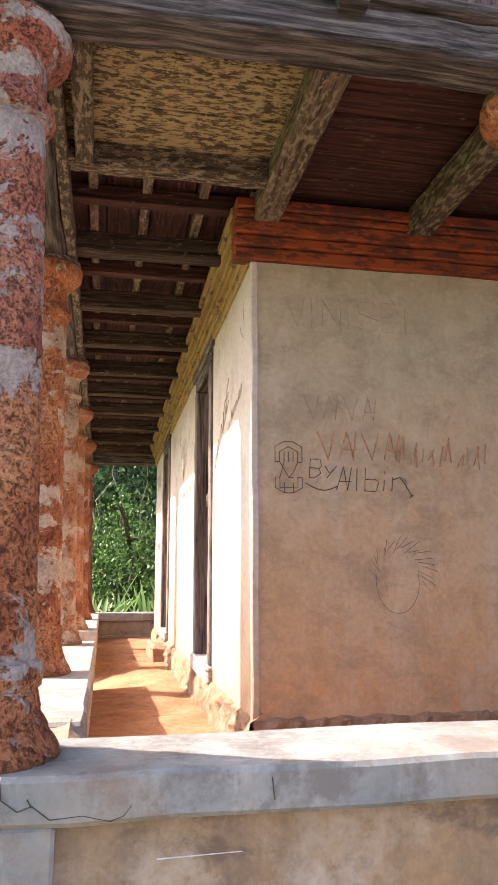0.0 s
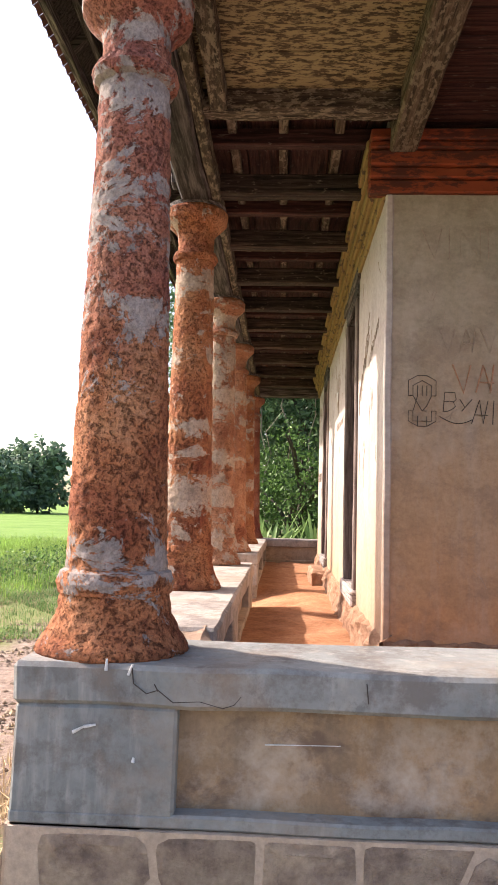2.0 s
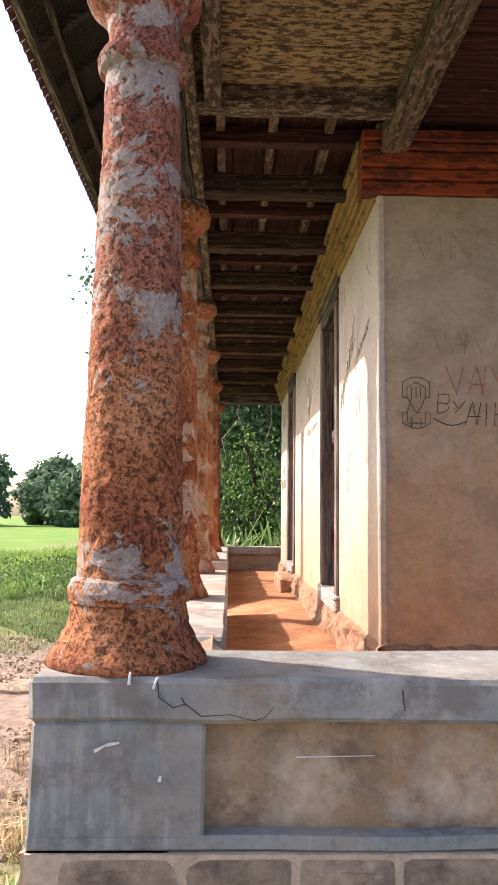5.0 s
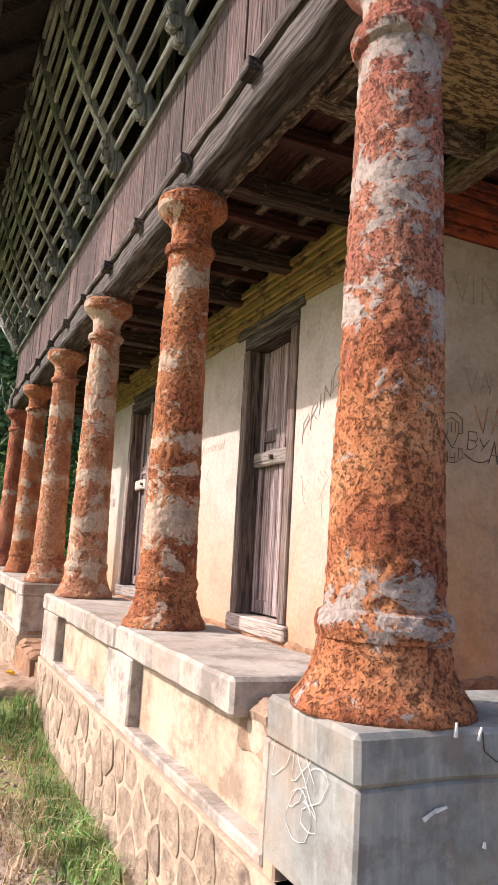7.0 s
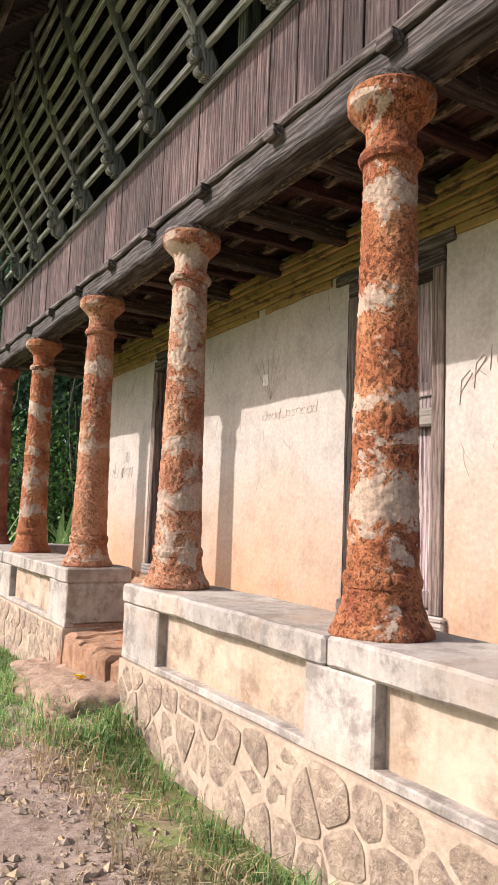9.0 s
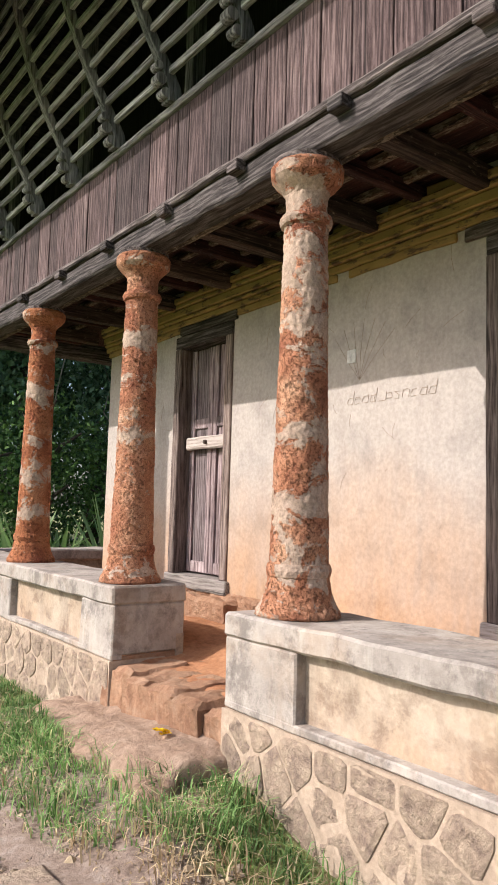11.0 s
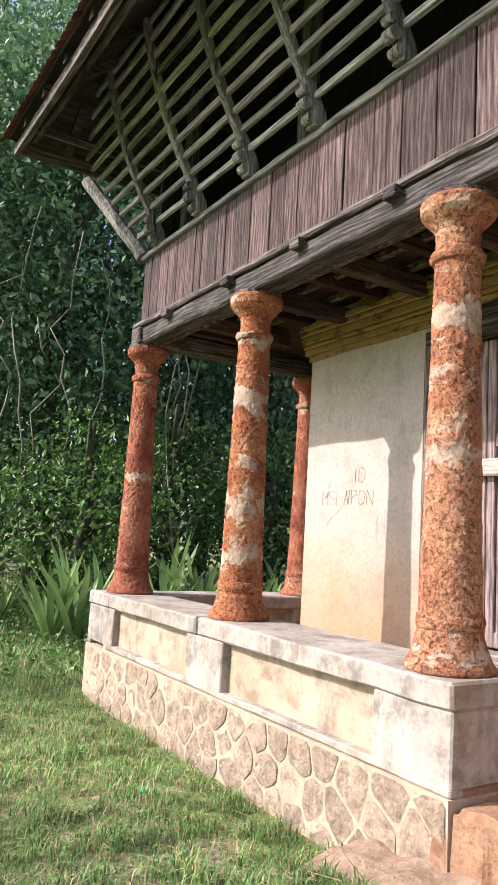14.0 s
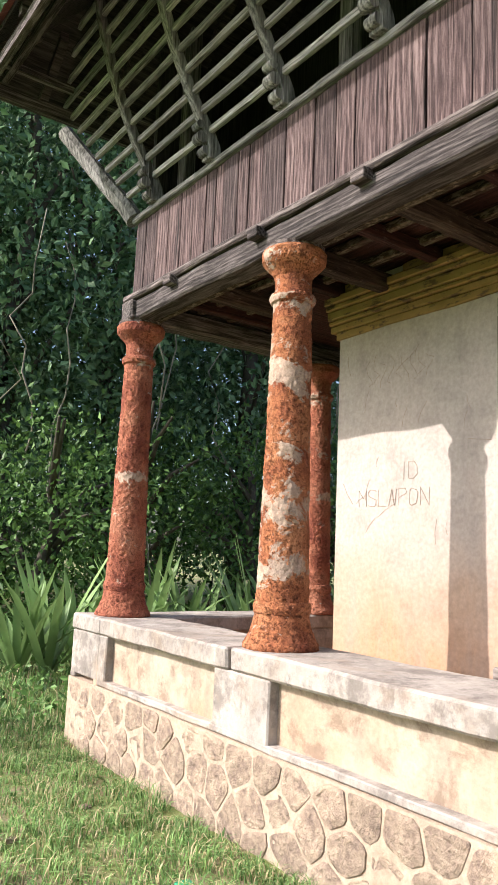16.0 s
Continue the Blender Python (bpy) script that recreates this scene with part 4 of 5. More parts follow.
            v.co = Vector((x + v.co.x, y, eave_z(ROOF_Y1) + (ROOF_Y1 - y) * PITCH + 0.035 + v.co.z))
        part("rafter", bm, M_ROOF, t)
        x += 0.52
    # loft: inner wall, gables, floor, near-black to stand for the shade in there
    part("loft_wall", boxes((WX, WX + 0.1, 2.0, 10.4, 3.37, 6.5)), M_LOFTSHADE, t)
    part("loft_floor", boxes((-0.3, XE + 0.3, 2.02, 10.38, 3.34, 3.37)), M_LOFTSHADE, t)
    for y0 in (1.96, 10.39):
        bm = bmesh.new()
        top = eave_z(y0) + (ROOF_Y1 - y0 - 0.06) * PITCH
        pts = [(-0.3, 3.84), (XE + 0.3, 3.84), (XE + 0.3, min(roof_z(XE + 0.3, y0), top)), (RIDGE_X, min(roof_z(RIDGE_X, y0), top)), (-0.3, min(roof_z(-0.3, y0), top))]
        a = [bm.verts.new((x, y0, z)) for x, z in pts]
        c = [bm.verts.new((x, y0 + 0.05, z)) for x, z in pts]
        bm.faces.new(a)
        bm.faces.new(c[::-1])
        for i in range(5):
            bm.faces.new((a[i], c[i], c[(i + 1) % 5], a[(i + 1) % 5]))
        part("gable", bm, M_LOFTSHADE, t)
    part("back_wall", boxes((XE + 0.25, XE + 0.3, 2.0, 10.4, 3.3, 6.2)), M_LOFTSHADE, t)
    for _, y in COLS:
        part("loft_post", boxes((-0.14, -0.04, y - 0.22, y - 0.12, 3.37, 5.45), bevel=0.008), M_RIB, t, "grey wooden post behind the lattice")


build_roof()

# ---- lattice screen ----
RIB = [(-0.375, 3.87), (-0.385, 3.96), (-0.44, 4.08), (-0.56, 4.27), (-0.67, 4.48), (-0.76, 4.69), (-0.82, 4.88), (-0.87, 5.04), (-0.9, 5.2)]


def rib_point(s):
    """The rib's curve by its share of length, 0 to 1."""
    L = [0.0]
    for a, c in zip(RIB, RIB[1:]):
        L.append(L[-1] + math.dist(a, c))
    d = s * L[-1]
    for i in range(len(RIB) - 1):
        if d <= L[i + 1] + 1e-9:
            f = (d - L[i]) / (L[i + 1] - L[i])
            return tuple(RIB[i][k] + f * (RIB[i + 1][k] - RIB[i][k]) for k in (0, 1))
    return RIB[-1]


def build_lattice():
    t = empty("lattice_screen", "grey weathered wooden lattice with curved ribs leaning out under the eaves", "lattice", "structure")
    ys = [10.18 - 0.715 * i for i in range(12)]
    for y in ys:
        bm = bmesh.new()
        rings = []
        for i in range(17):
            x, z = rib_point(i / 16)
            x2, z2 = rib_point(min(1, i / 16 + 0.02))
            x1, z1 = rib_point(max(0, i / 16 - 0.02))
            tx, tz = x2 - x1, z2 - z1
            l = math.hypot(tx, tz)
            nx, nz = -tz / l, tx / l
            dep = 0.05 if i > 3 else 0.085 - 0.01 * i
            hw = 0.028 if i > 3 else 0.045 - 0.005 * i
            rings.append([bm.verts.new((x + nx * dep * a, y + hw * c, z + nz * dep * a)) for a, c in ((0.75, -1), (0.75, 1), (-0.4, 1), (-0.4, -1))])
        for a, c in zip(rings, rings[1:]):
            for k in range(4):
                bm.faces.new((a[k], a[(k + 1) % 4], c[(k + 1) % 4], c[k]))
        bm.faces.new(rings[0][::-1])
        bm.faces.new(rings[-1])
        bmesh.ops.recalc_face_normals(bm, faces=bm.faces)
        bmesh.ops.bevel(bm, geom=[e for e in bm.edges if e.calc_face_angle(0) > 0.8], offset=0.006, segments=1, affect="EDGES")
        rib = part("rib", bm, M_RIB, t)
        sc = bmesh.new()
        for (ox, oz, r) in ((-0.50, 3.985, 0.035), (-0.515, 4.06, 0.026), (-0.465, 3.91, 0.03)):
            m = Matrix.Translation((ox + 0.015, y, oz)) @ Matrix.Rotation(math.pi / 2, 4, "X")
            bmesh.ops.create_cone(sc, cap_ends=True, segments=14, radius1=r, radius2=r, depth=0.07, matrix=m)
        part("scroll", sc, M_RIB, rib, "carved scroll at the foot of the rib")
    n = 11
    for k in range(n):
        x, z = rib_point(0.13 + 0.85 * k / (n - 1))
        bm = boxes((x - 0.016, x + 0.016, 1.75, 10.55 + 0.06 * min(k, 8), z - 0.021, z + 0.021), bevel=0.004, cuts=50, wob=0.005)
        part("slat", bm, M_LATTICE, t)
    bm = bmesh.new()
    pts = [(-0.37, 10.52, 3.87), (-0.42, 10.6, 4.0), (-0.52, 10.75, 4.2), (-0.63, 10.92, 4.44), (-0.75, 11.06, 4.66)]
    tube(bm, pts, 0.07, 0.06, 8)
    part("corner_rib", bm, M_RIB, t, "bleached corner rib")


build_lattice()


# ---- entrance steps ----
def slab(bm, x0, x1, y0, y1, z0, z1, seed, jag=0.05, nx=14, ny=14, rough=0.02):
    """A rough worn block with an uneven top and ragged edge."""
    top = []
    cx, cy = (x0 + x1) / 2, (y0 + y1) / 2
    rim_b = []
    for i in range(nx + 1):
        row = []
        for j in range(ny + 1):
            x, y = x0 + (x1 - x0) * i / nx, y0 + (y1 - y0) * j / ny
            n = noise.noise(Vector((x * 5, y * 5, seed))) * jag + noise.noise(Vector((x * 15, y * 15, seed))) * jag * 0.4
            edge = i in (0, nx) or j in (0, ny)
            k = n / max(0.2, math.hypot(x - cx, y - cy)) if edge else n * 0.3
            z = z1 + rough * noise.noise(Vector((x * 9, y * 9, seed + 4))) - (0.025 if edge else 0)
            row.append(bm.verts.new((cx + (x - cx) * (1 + k), cy + (y - cy) * (1 + k), z)))
        top.append(row)
    for i in range(nx):
        for j in range(ny):
            bm.faces.new((top[i][j], top[i + 1][j], top[i + 1][j + 1], top[i][j + 1]))
    rim = [top[i][0] for i in range(nx + 1)] + [top[nx][j] for j in range(1, ny + 1)] + [top[i][ny] for i in range(nx - 1, -1, -1)] + [top[0][j] for j in range(ny - 1, 0, -1)]
    steps = [rim]
    for d in (0.5, 1.0):
        steps.append([bm.verts.new((v.co.x + 0.03 * noise.noise(v.co * 12 + Vector((0, 0, d))), v.co.y + 0.03 * noise.noise(v.co * 11), z1 - (z1 - z0) * d - 0.02)) for v in rim])
    m = len(rim)
    for a, c in zip(steps, steps[1:]):
        for k in range(m):
            bm.faces.new((a[k], c[k], c[(k + 1) % m], a[(k + 1) % m]))
    bmesh.ops.recalc_face_normals(bm, faces=bm.faces)


bm = bmesh.new()
slab(bm, -0.93, -0.4, 5.62, 7.24, 0.1, 0.45, 3, 0.07, 34, 70, 0.022)
for v in bm.verts:                       # the slab has sunk towards its far end
    if v.co.z > 0.3:
        v.co.z += 0.085 * (6.5 - v.co.y) - 0.3 * max(0.0, -0.72 - v.co.x) - 0.25 * max(0.0, 5.85 - v.co.y)
tagged(obj("step", bm, M_DUST, smooth=True), "worn earth-covered stone step before the entrance", "step")
rnd = random.Random(9)
y = 5.66
while y < 6.86:
    w = rnd.uniform(0.13, 0.27)
    bm = bmesh.new()
    slab(bm, -0.52 + rnd.uniform(-0.03, 0.04), -0.12, y + 0.006, min(y + w, 6.9) - 0.006, 0.3, 0.64 + rnd.uniform(-0.02, 0.02), y, 0.045, 12, 12, 0.022)
    tagged(obj("step_block", bm, M_LATBARE), "rough reddish laterite block of the entrance step", "step block", "blocks of the entrance step")
    y += w
tagged(obj("entrance_fill", boxes((-0.40, -0.05, 5.69, 6.82, 0.2, 0.625), bevel=0.02, cuts=12, wob=0.02), M_LATBARE), "rough earthen sill of the entrance", "step", kind="structure")
bm = bmesh.new()
slab(bm, -1.62, -1.36, 5.25, 5.55, 0.15, 0.29, 5, 0.05, 8, 8, 0.01)
tagged(obj("flat_stone", bm, M_STONE), "flat pale stone lying in the grass", "stone")
bm = bmesh.new()
slab(bm, 0.46, 0.64, 7.15, 8.1, 0.7, 0.9, 15, 0.05, 8, 24, 0.02)
tagged(obj("door_step", bm, M_LATBARE), "broken laterite doorstep under the door", "step")

for k, (x0, x1, y0, y1, z1) in enumerate(((-0.46, -0.2, 2.2, 2.38, 1.045), (-0.46, -0.22, 2.34, 2.5, 1.02), (-0.3, -0.06, 2.24, 2.53, 1.06))):
    bm = bmesh.new()
    slab(bm, x0, x1, y0, y1, 0.9, z1, 40 + k, 0.05, 9, 9, 0.03)
    tagged(obj("broken_masonry", bm, M_DUST), "broken pinkish masonry where the bench slab has cracked away", "rubble", "broken bench corner")


def flower(x, y, z):
    f = tagged(new("fallen_flower"), "yellow fallen flower lying on the step", "flower")
    f.location = (x, y, z)
    rnd = random.Random(2)
    for k in range(9):
        bm = bmesh.new()
        a = rnd.uniform(0, 6.28)
        c, s = math.cos(a), math.sin(a)
        L, w = rnd.uniform(0.03, 0.05), 0.014
        o = Vector((rnd.uniform(-0.02, 0.02), rnd.uniform(-0.02, 0.02), 0.006 * k / 3))
        ps = [(0, 0, 0), (L * 0.5, w, 0.012), (L, 0, 0.006), (L * 0.5, -w, 0.012)]
        vs = [bm.verts.new(o + Vector((p[0] * c - p[1] * s, p[0] * s + p[1] * c, p[2]))) for p in ps]
        bm.faces.new(vs)
        bmesh.ops.solidify(bm, geom=bm.faces[:], thickness=0.002)
        part("petal", bm, M_FLOWER, f)


flower(-0.665, 5.98, 0.5)


# ---- graffiti ----
def strokes(name, parent, lines, mat, r=0.004):
    """Drawn lines on a wall: runs of points in metres, slightly proud of the plaster."""
    bm = bmesh.new()
    for pts in lines:
        tube(bm, pts, r, r, 5)
    return part(name, bm, mat, parent)


GLYPH = {  # strokes on a grid 6 wide and 8 high
    "A": "0028344058 1353", "B": "00083848554404 4452412000", "V": "083058", "D": "00083856523000", "R": "0008385604 2450", "I": "2028", "N": "00085058",
    "G": "5647180600020150525433", "E": "58080050 0444", "M": "0008345850", "S": "57481807055351401001", "L": "080050", "P": "0008485604", "O": "10010718475641 4110", "H": "0008 5058 0454",
    "l": "2820", "b": "08004053440404", "i": "2420 2627", "n": "0005 04355450", "y": "05205 5510", "d": "58500020045", "e": "0353441404001040", "a": "5450 5414030110405",
    "p": "0503 05f0 0545530", "s": "441404424010", "c": "4414020040", "h": "0800 04355450", "u": "0501104155 5550", "z": "05550050", "_": "0060",
}
GLYPH["y"], GLYPH["d"], GLYPH["a"], GLYPH["p"] = "0522 5510", "5850 5414011050", "5550 5414011050", "0500 0444525101"


def words(text, parent, origin, size, mat, wall, slant=0.0, weight=0.0018, rise=0.0):
    """Hand-scratched lettering from single strokes."""
    rnd = random.Random(text)
    bm = bmesh.new()
    pen = 0.0
    for ch in text:
        for run in GLYPH.get(ch, "").split():
            pts = []
            for i in range(0, len(run) - 1, 2):
                u, v = int(run[i]) / 8 + rnd.uniform(-0.02, 0.02), int(run[i + 1]) / 8 + rnd.uniform(-0.02, 0.02)
                u = (pen + u - (0.2 if ch in "liI" else 0.0) + v * slant) * size
                v = v * size + rise * u
                pts.append((origin[0] + u, origin[1], origin[2] + v) if wall == "S" else (origin[0], origin[1] - u, origin[2] + v))
            if len(pts) > 1:
                tube(bm, pts, weight, weight, 5)
        pen += 0.42 if ch in "liI" else 0.82
    return part("lettering", bm, mat, parent)


ws, ww = bpy.data.objects["wall_south"], bpy.data.objects["wall_west"]


def S(u, v):
    return (u, WY0 - 0.005, v)


def Wp(u, v):
    return (WX - 0.002, u, v)


def emblem(u, v, w, h):
    """The knotted double-arch sign beside the words, on a grid 6 wide and 10 high; u, v is its lower corner."""
    runs = ("06 09 2a 4a 69 66", "16 18 39 58 56", "06 16", "56 66", "26 28", "46 48", "16 33 43", "56 44 33", "26 13 03 01 20 40 61 63 53", "13 11 31 51 53", "22 20", "42 40", "38 36")
    return [[S(u + w * int(p[0], 16) / 6, v + h * int(p[1], 16) / 10) for p in r.split()] for r in runs]


strokes("drawn_emblem", ws, emblem(0.722, 1.875, 0.122, 0.228), M_CHAR, 0.0017)
words("By", ws, (0.875, WY0 - 0.003, 1.945), 0.085, M_CHAR, "S", 0.1)
words("Albin", ws, (1.0, WY0 - 0.003, 1.89), 0.105, M_CHAR, "S", 0.08)
strokes("drawn_line", ws, [[S(0.86 + 0.013 * i, 1.92 - 0.03 * math.sin(i / 4)) for i in range(12)], [S(1.3 + 0.06 * math.sin(i / 3), 1.93 + 0.02 * math.cos(i) - 0.012 * i) for i in range(8)]], M_CHAR, 0.002)
words("VAVA", ws, (0.92, WY0 - 0.003, 2.03), 0.125, M_REDMARK, "S", 0.0, 0.004)
for k in range(16):
    a = 1.45 + 0.2 * math.sin(k * 2.3)
    u, v = 1.3 + 0.028 * k, 2.02 + 0.02 * math.sin(k * 1.7)
    strokes("red_stroke", ws, [[S(u, v), S(u + 0.11 * math.cos(a), v + (0.08 + 0.03 * math.sin(k)) * math.sin(a))]], M_REDMARK, 0.003)
words("VAVA", ws, (0.86, WY0 - 0.003, 2.21), 0.11, M_SCRATCH, "S", 0.0, 0.0015)
words("VINISEL", ws, (0.78, WY0 - 0.003, 2.64), 0.14, M_SCRATCH, "S", 0.0, 0.0015)
rnd = random.Random(21)
scr = []
for k in range(70):
    u, v = rnd.uniform(0.72, 2.2), rnd.uniform(1.1, 2.75)
    a, L = rnd.gauss(1.4, 0.5), rnd.uniform(0.02, 0.12)
    scr.append([S(u, v), S(u + 0.5 * L * math.cos(a) + 0.01, v + 0.5 * L * math.sin(a)), S(u + L * math.cos(a), v + L * math.sin(a))])
strokes("scratches", ws, scr, M_SCRATCH, 0.0009)
# a faint scribble: a plain rounded outline with tufts over it
loop = [S(1.27 + 0.1 * math.cos(a), 1.49 + 0.135 * math.sin(a)) for a in [math.radians(d) for d in range(165, 376, 15)]]
tufts = []
for i in range(20):
    a = math.radians(200 - 11.5 * i)
    r0, r1 = 0.1 + 0.012 * math.sin(i * 2.1), 0.135 + 0.03 * abs(math.sin(i * 1.3))
    tufts.append([S(1.28 + r0 * math.cos(a), 1.53 + r0 * math.sin(a)), S(1.3 + r1 * math.cos(a - 0.25), 1.53 + r1 * math.sin(a - 0.25))])
strokes("scribble", ws, [loop] + tufts, M_CHAR, 0.0009)
words("MSLAPON", ww, (WX - 0.003, 9.17, 1.83), 0.10, M_SCRATCH, "W", 0.0, 0.0015)
words("ID", ww, (WX - 0.003, 8.81, 1.985), 0.10, M_SCRATCH, "W", 0.0, 0.0015)
words("dead_psncad", ww, (WX - 0.003, 6.15, 2.16), 0.075, M_SCRATCH, "W", 0.2, 0.0012)
words("PRINGE", ww, (WX - 0.003, 4.27, 2.06), 0.115, M_SCRATCH, "W", 0.1, 0.0018, 0.75)
words("chinnuzz", ww, (WX - 0.003, 3.74, 2.28), 0.06, M_SCRATCH, "W", 0.2, 0.0013, 0.3)
scr = []
for k in range(60):
    u, v = rnd.choice((rnd.uniform(5.3, 7.2), rnd.uniform(8.2, 9.3), rnd.uniform(3.3, 4.3))), rnd.uniform(1.6, 2.8)
    a, L = rnd.gauss(1.6, 0.6), rnd.uniform(0.03, 0.16)
    scr.append([Wp(u, v), Wp(u + 0.5 * L * math.cos(a) + 0.01, v + 0.5 * L * math.sin(a)), Wp(u + L * math.cos(a), v + L * math.sin(a))])
for k in range(7):
    a = math.radians(50 + 14 * k)
    scr.append([Wp(6.05, 2.3), Wp(6.05 + 0.16 * math.cos(a), 2.3 + 0.16 * math.sin(a)), Wp(6.03 + 0.36 * math.cos(a), 2.3 + 0.36 * math.sin(a))])
for k in range(9):
    scr.append([Wp(9.1 - 0.06 * k + 0.03 * math.sin(q * 1.3 + k), 2.72 - 0.03 * q + 0.02 * math.cos(k * 2 + q)) for q in range(6)])
strokes("scratches", ww, scr, M_SCRATCH, 0.001)
for y, z in ((8.12, 2.6), (6.12, 2.45)):
    bm = boxes((WX - 0.004, WX + 0.004, y - 0.035, y + 0.035, z - 0.04, z + 0.04), bevel=0.001)
    part("paper_label", bm, M_WHITE, ww, "small torn white paper label")
# cracks and paint drips of the south bench wall
ps = bpy.data.objects["parapet_south"]


def P(u, v):
    return (u, YS - 0.0075, v)


ck = [[P(-0.21, 1.07), P(-0.205, 1.03), P(-0.17, 1.005), P(-0.14, 1.015), P(-0.10, 0.985), P(-0.03, 0.99), P(0.03, 0.975), P(0.06, 0.985), P(0.08, 1.01)], [P(-0.15, 1.03), P(-0.14, 1.012)], [P(0.4, 1.05), P(0.405, 1.0)], [P(-0.05, 1.02), P(-0.04, 1.05)]]
strokes("crack", ps, ck, M_CRACK, 0.0016)
wm = bmesh.new()
for u, v, a, L in ((-0.36, 0.90, 0.5, 0.035), (-0.33, 0.915, 0.2, 0.03), (-0.22, 1.05, 1.2, 0.03), (-0.28, 1.06, 1.5, 0.03), (0.14, 0.87, 0.02, 0.2), (-0.2, 0.83, 1.4, 0.012)):
    off = 0.0 if u < 0 else -0.058
    tube(wm, [(u, YS - 0.004 - off, v), (u + L * math.cos(a), YS - 0.004 - off, v + L * math.sin(a))], 0.005 if u < 0 else 0.002, 0.003 if u < 0 else 0.001, 5)
part("paint_drips", wm, M_WHITE, ps)
pw = bpy.data.objects["parapet_west_a"]
wm = bmesh.new()
rnd = random.Random(4)
for k in range(7):
    u, v, ru, rv = rnd.uniform(1.95, 2.15), rnd.uniform(0.84, 0.98), rnd.uniform(0.02, 0.06), rnd.uniform(0.02, 0.07)
    ph = rnd.uniform(0, 6.28)
    tube(wm, [(XW - 0.003, u + ru * math.sin(i * 0.45 + ph) + 0.004 * math.sin(i * 2.1), v + rv * math.cos(i * 0.38 + 2 * ph)) for i in range(16)], 0.001, 0.0007, 5)
part("paint_drips", wm, M_WHITE, pw)


# ---- plants ----
def leaf_cloud(name, clumps, per, spread, size, mat, parent=None, seed=0, droop=0.4):
    """Many small folded leaves about the clump centres."""
    g = np.random.default_rng(seed)
    c = np.repeat(np.asarray(clumps, float), per, axis=0)
    n = len(c)
    c = c + g.normal(0, spread, (n, 3))
    d = g.normal(0, 1, (n, 3))
    d[:, 2] -= droop
    d /= np.linalg.norm(d, axis=1)[:, None]
    s = np.cross(d, g.normal(0, 1, (n, 3)))
    s /= np.linalg.norm(s, axis=1)[:, None] + 1e-9
    L = (size * g.uniform(0.6, 1.4, n))[:, None]
    up = np.cross(s, d)
    v = np.stack([c, c + d * L * 0.5 + s * L * 0.28 + up * L * 0.08, c + d * L, c + d * L * 0.5 - s * L * 0.28 + up * L * 0.08], axis=1).reshape(-1, 3)
    idx = np.arange(n) * 4
    f = np.stack([idx, idx + 1, idx + 2, idx + 3], axis=1)
    return arrays(name, v.tolist(), f.tolist(), mat, parent)


def tree(x, y, h, r, seed, leaf=0.11, n=420, per=22, low=0.15, mat=None, label="tall tree with dense dark green leaves"):
    rnd = random.Random(seed)
    g = np.random.default_rng(seed)
    z0 = height(x, y)
    t = tagged(new("tree"), label, "tree", "trees behind the building")
    bm = bmesh.new()
    lean = Vector((rnd.uniform(-0.3, 0.3), rnd.uniform(-0.3, 0.3), 0))
    trunk = [Vector((x, y, z0 - 0.1)) + lean * (k / 6) ** 2 + Vector((0.08 * math.sin(k * 1.7 + seed), 0.08 * math.cos(k * 2.1), h * 0.8 * k / 6)) for k in range(7)]
    tube(bm, trunk, 0.05 + h * 0.013, 0.04, 9)
    for k in range(9):
        b0 = trunk[2 + k % 4]
        a = rnd.uniform(0, 6.28)
        e = b0 + Vector((math.cos(a) * r * 0.75, math.sin(a) * r * 0.75, rnd.uniform(0.2, 0.3) * h))
        tube(bm, [b0, (b0 + e) / 2 + Vector((0, 0, 0.15)), e], 0.05, 0.015, 6)
    part("trunk", bm, M_BARK, t, smooth=True)
    cl = []
    while len(cl) < n:
        p = g.uniform(-1, 1, 3)
        q = np.linalg.norm(p)
        if q > 1 or q < 0.45 and g.random() < 0.7:
            continue
        cl.append((x + p[0] * r * (1 + 0.25 * math.sin(5 * p[2] + seed)), y + p[1] * r, z0 + h * (low + (1 - low) * (p[2] + 1) / 2)))
    leaf_cloud("crown", cl, per, 0.16 + 0.02 * r, leaf, mat or M_LEAF, t, seed)
    return t


for k, (x, y, h, r) in enumerate([(-1.2, 17.2, 9.5, 1.9), (0.6, 16.4, 10.5, 2.2), (2.6, 17.3, 11, 2.4), (4.6, 16.2, 10.5, 2.3), (6.8, 17.4, 11, 2.6), (9.2, 17.6, 11.5, 2.8), (1.6, 19.8, 13, 2.8), (5.4, 20.2, 13.5, 3.0), (11.5, 19.5, 13, 3.2), (-0.6, 20.2, 12, 2.4), (3.4, 21.5, 15, 3.2), (8.4, 21.5, 15, 3.4), (0.6, 23.5, 16, 3.4), (1.4, 28, 21, 3.4), (-0.2, 26, 18, 2.5)]):
    tree(x, y, h, r, 100 + k, 0.13, 620, 26, 0.02)
for k, (x, y, h, r) in enumerate([(0.4, 14.1, 2.6, 1.0), (1.9, 14.6, 3.0, 1.1), (3.6, 14.4, 2.8, 1.2), (5.6, 14.8, 3.2, 1.3), (-0.9, 15.3, 2.4, 0.9), (7.6, 15.2, 3.0, 1.3)]):
    t = tree(x, y, h, r, 140 + k, 0.085, 170, 24, 0.0, M_LEAFB, "bright green bushy shrub behind the parapet")
    t["category"] = "shrub"
    t["group"] = "shrubs behind the building"


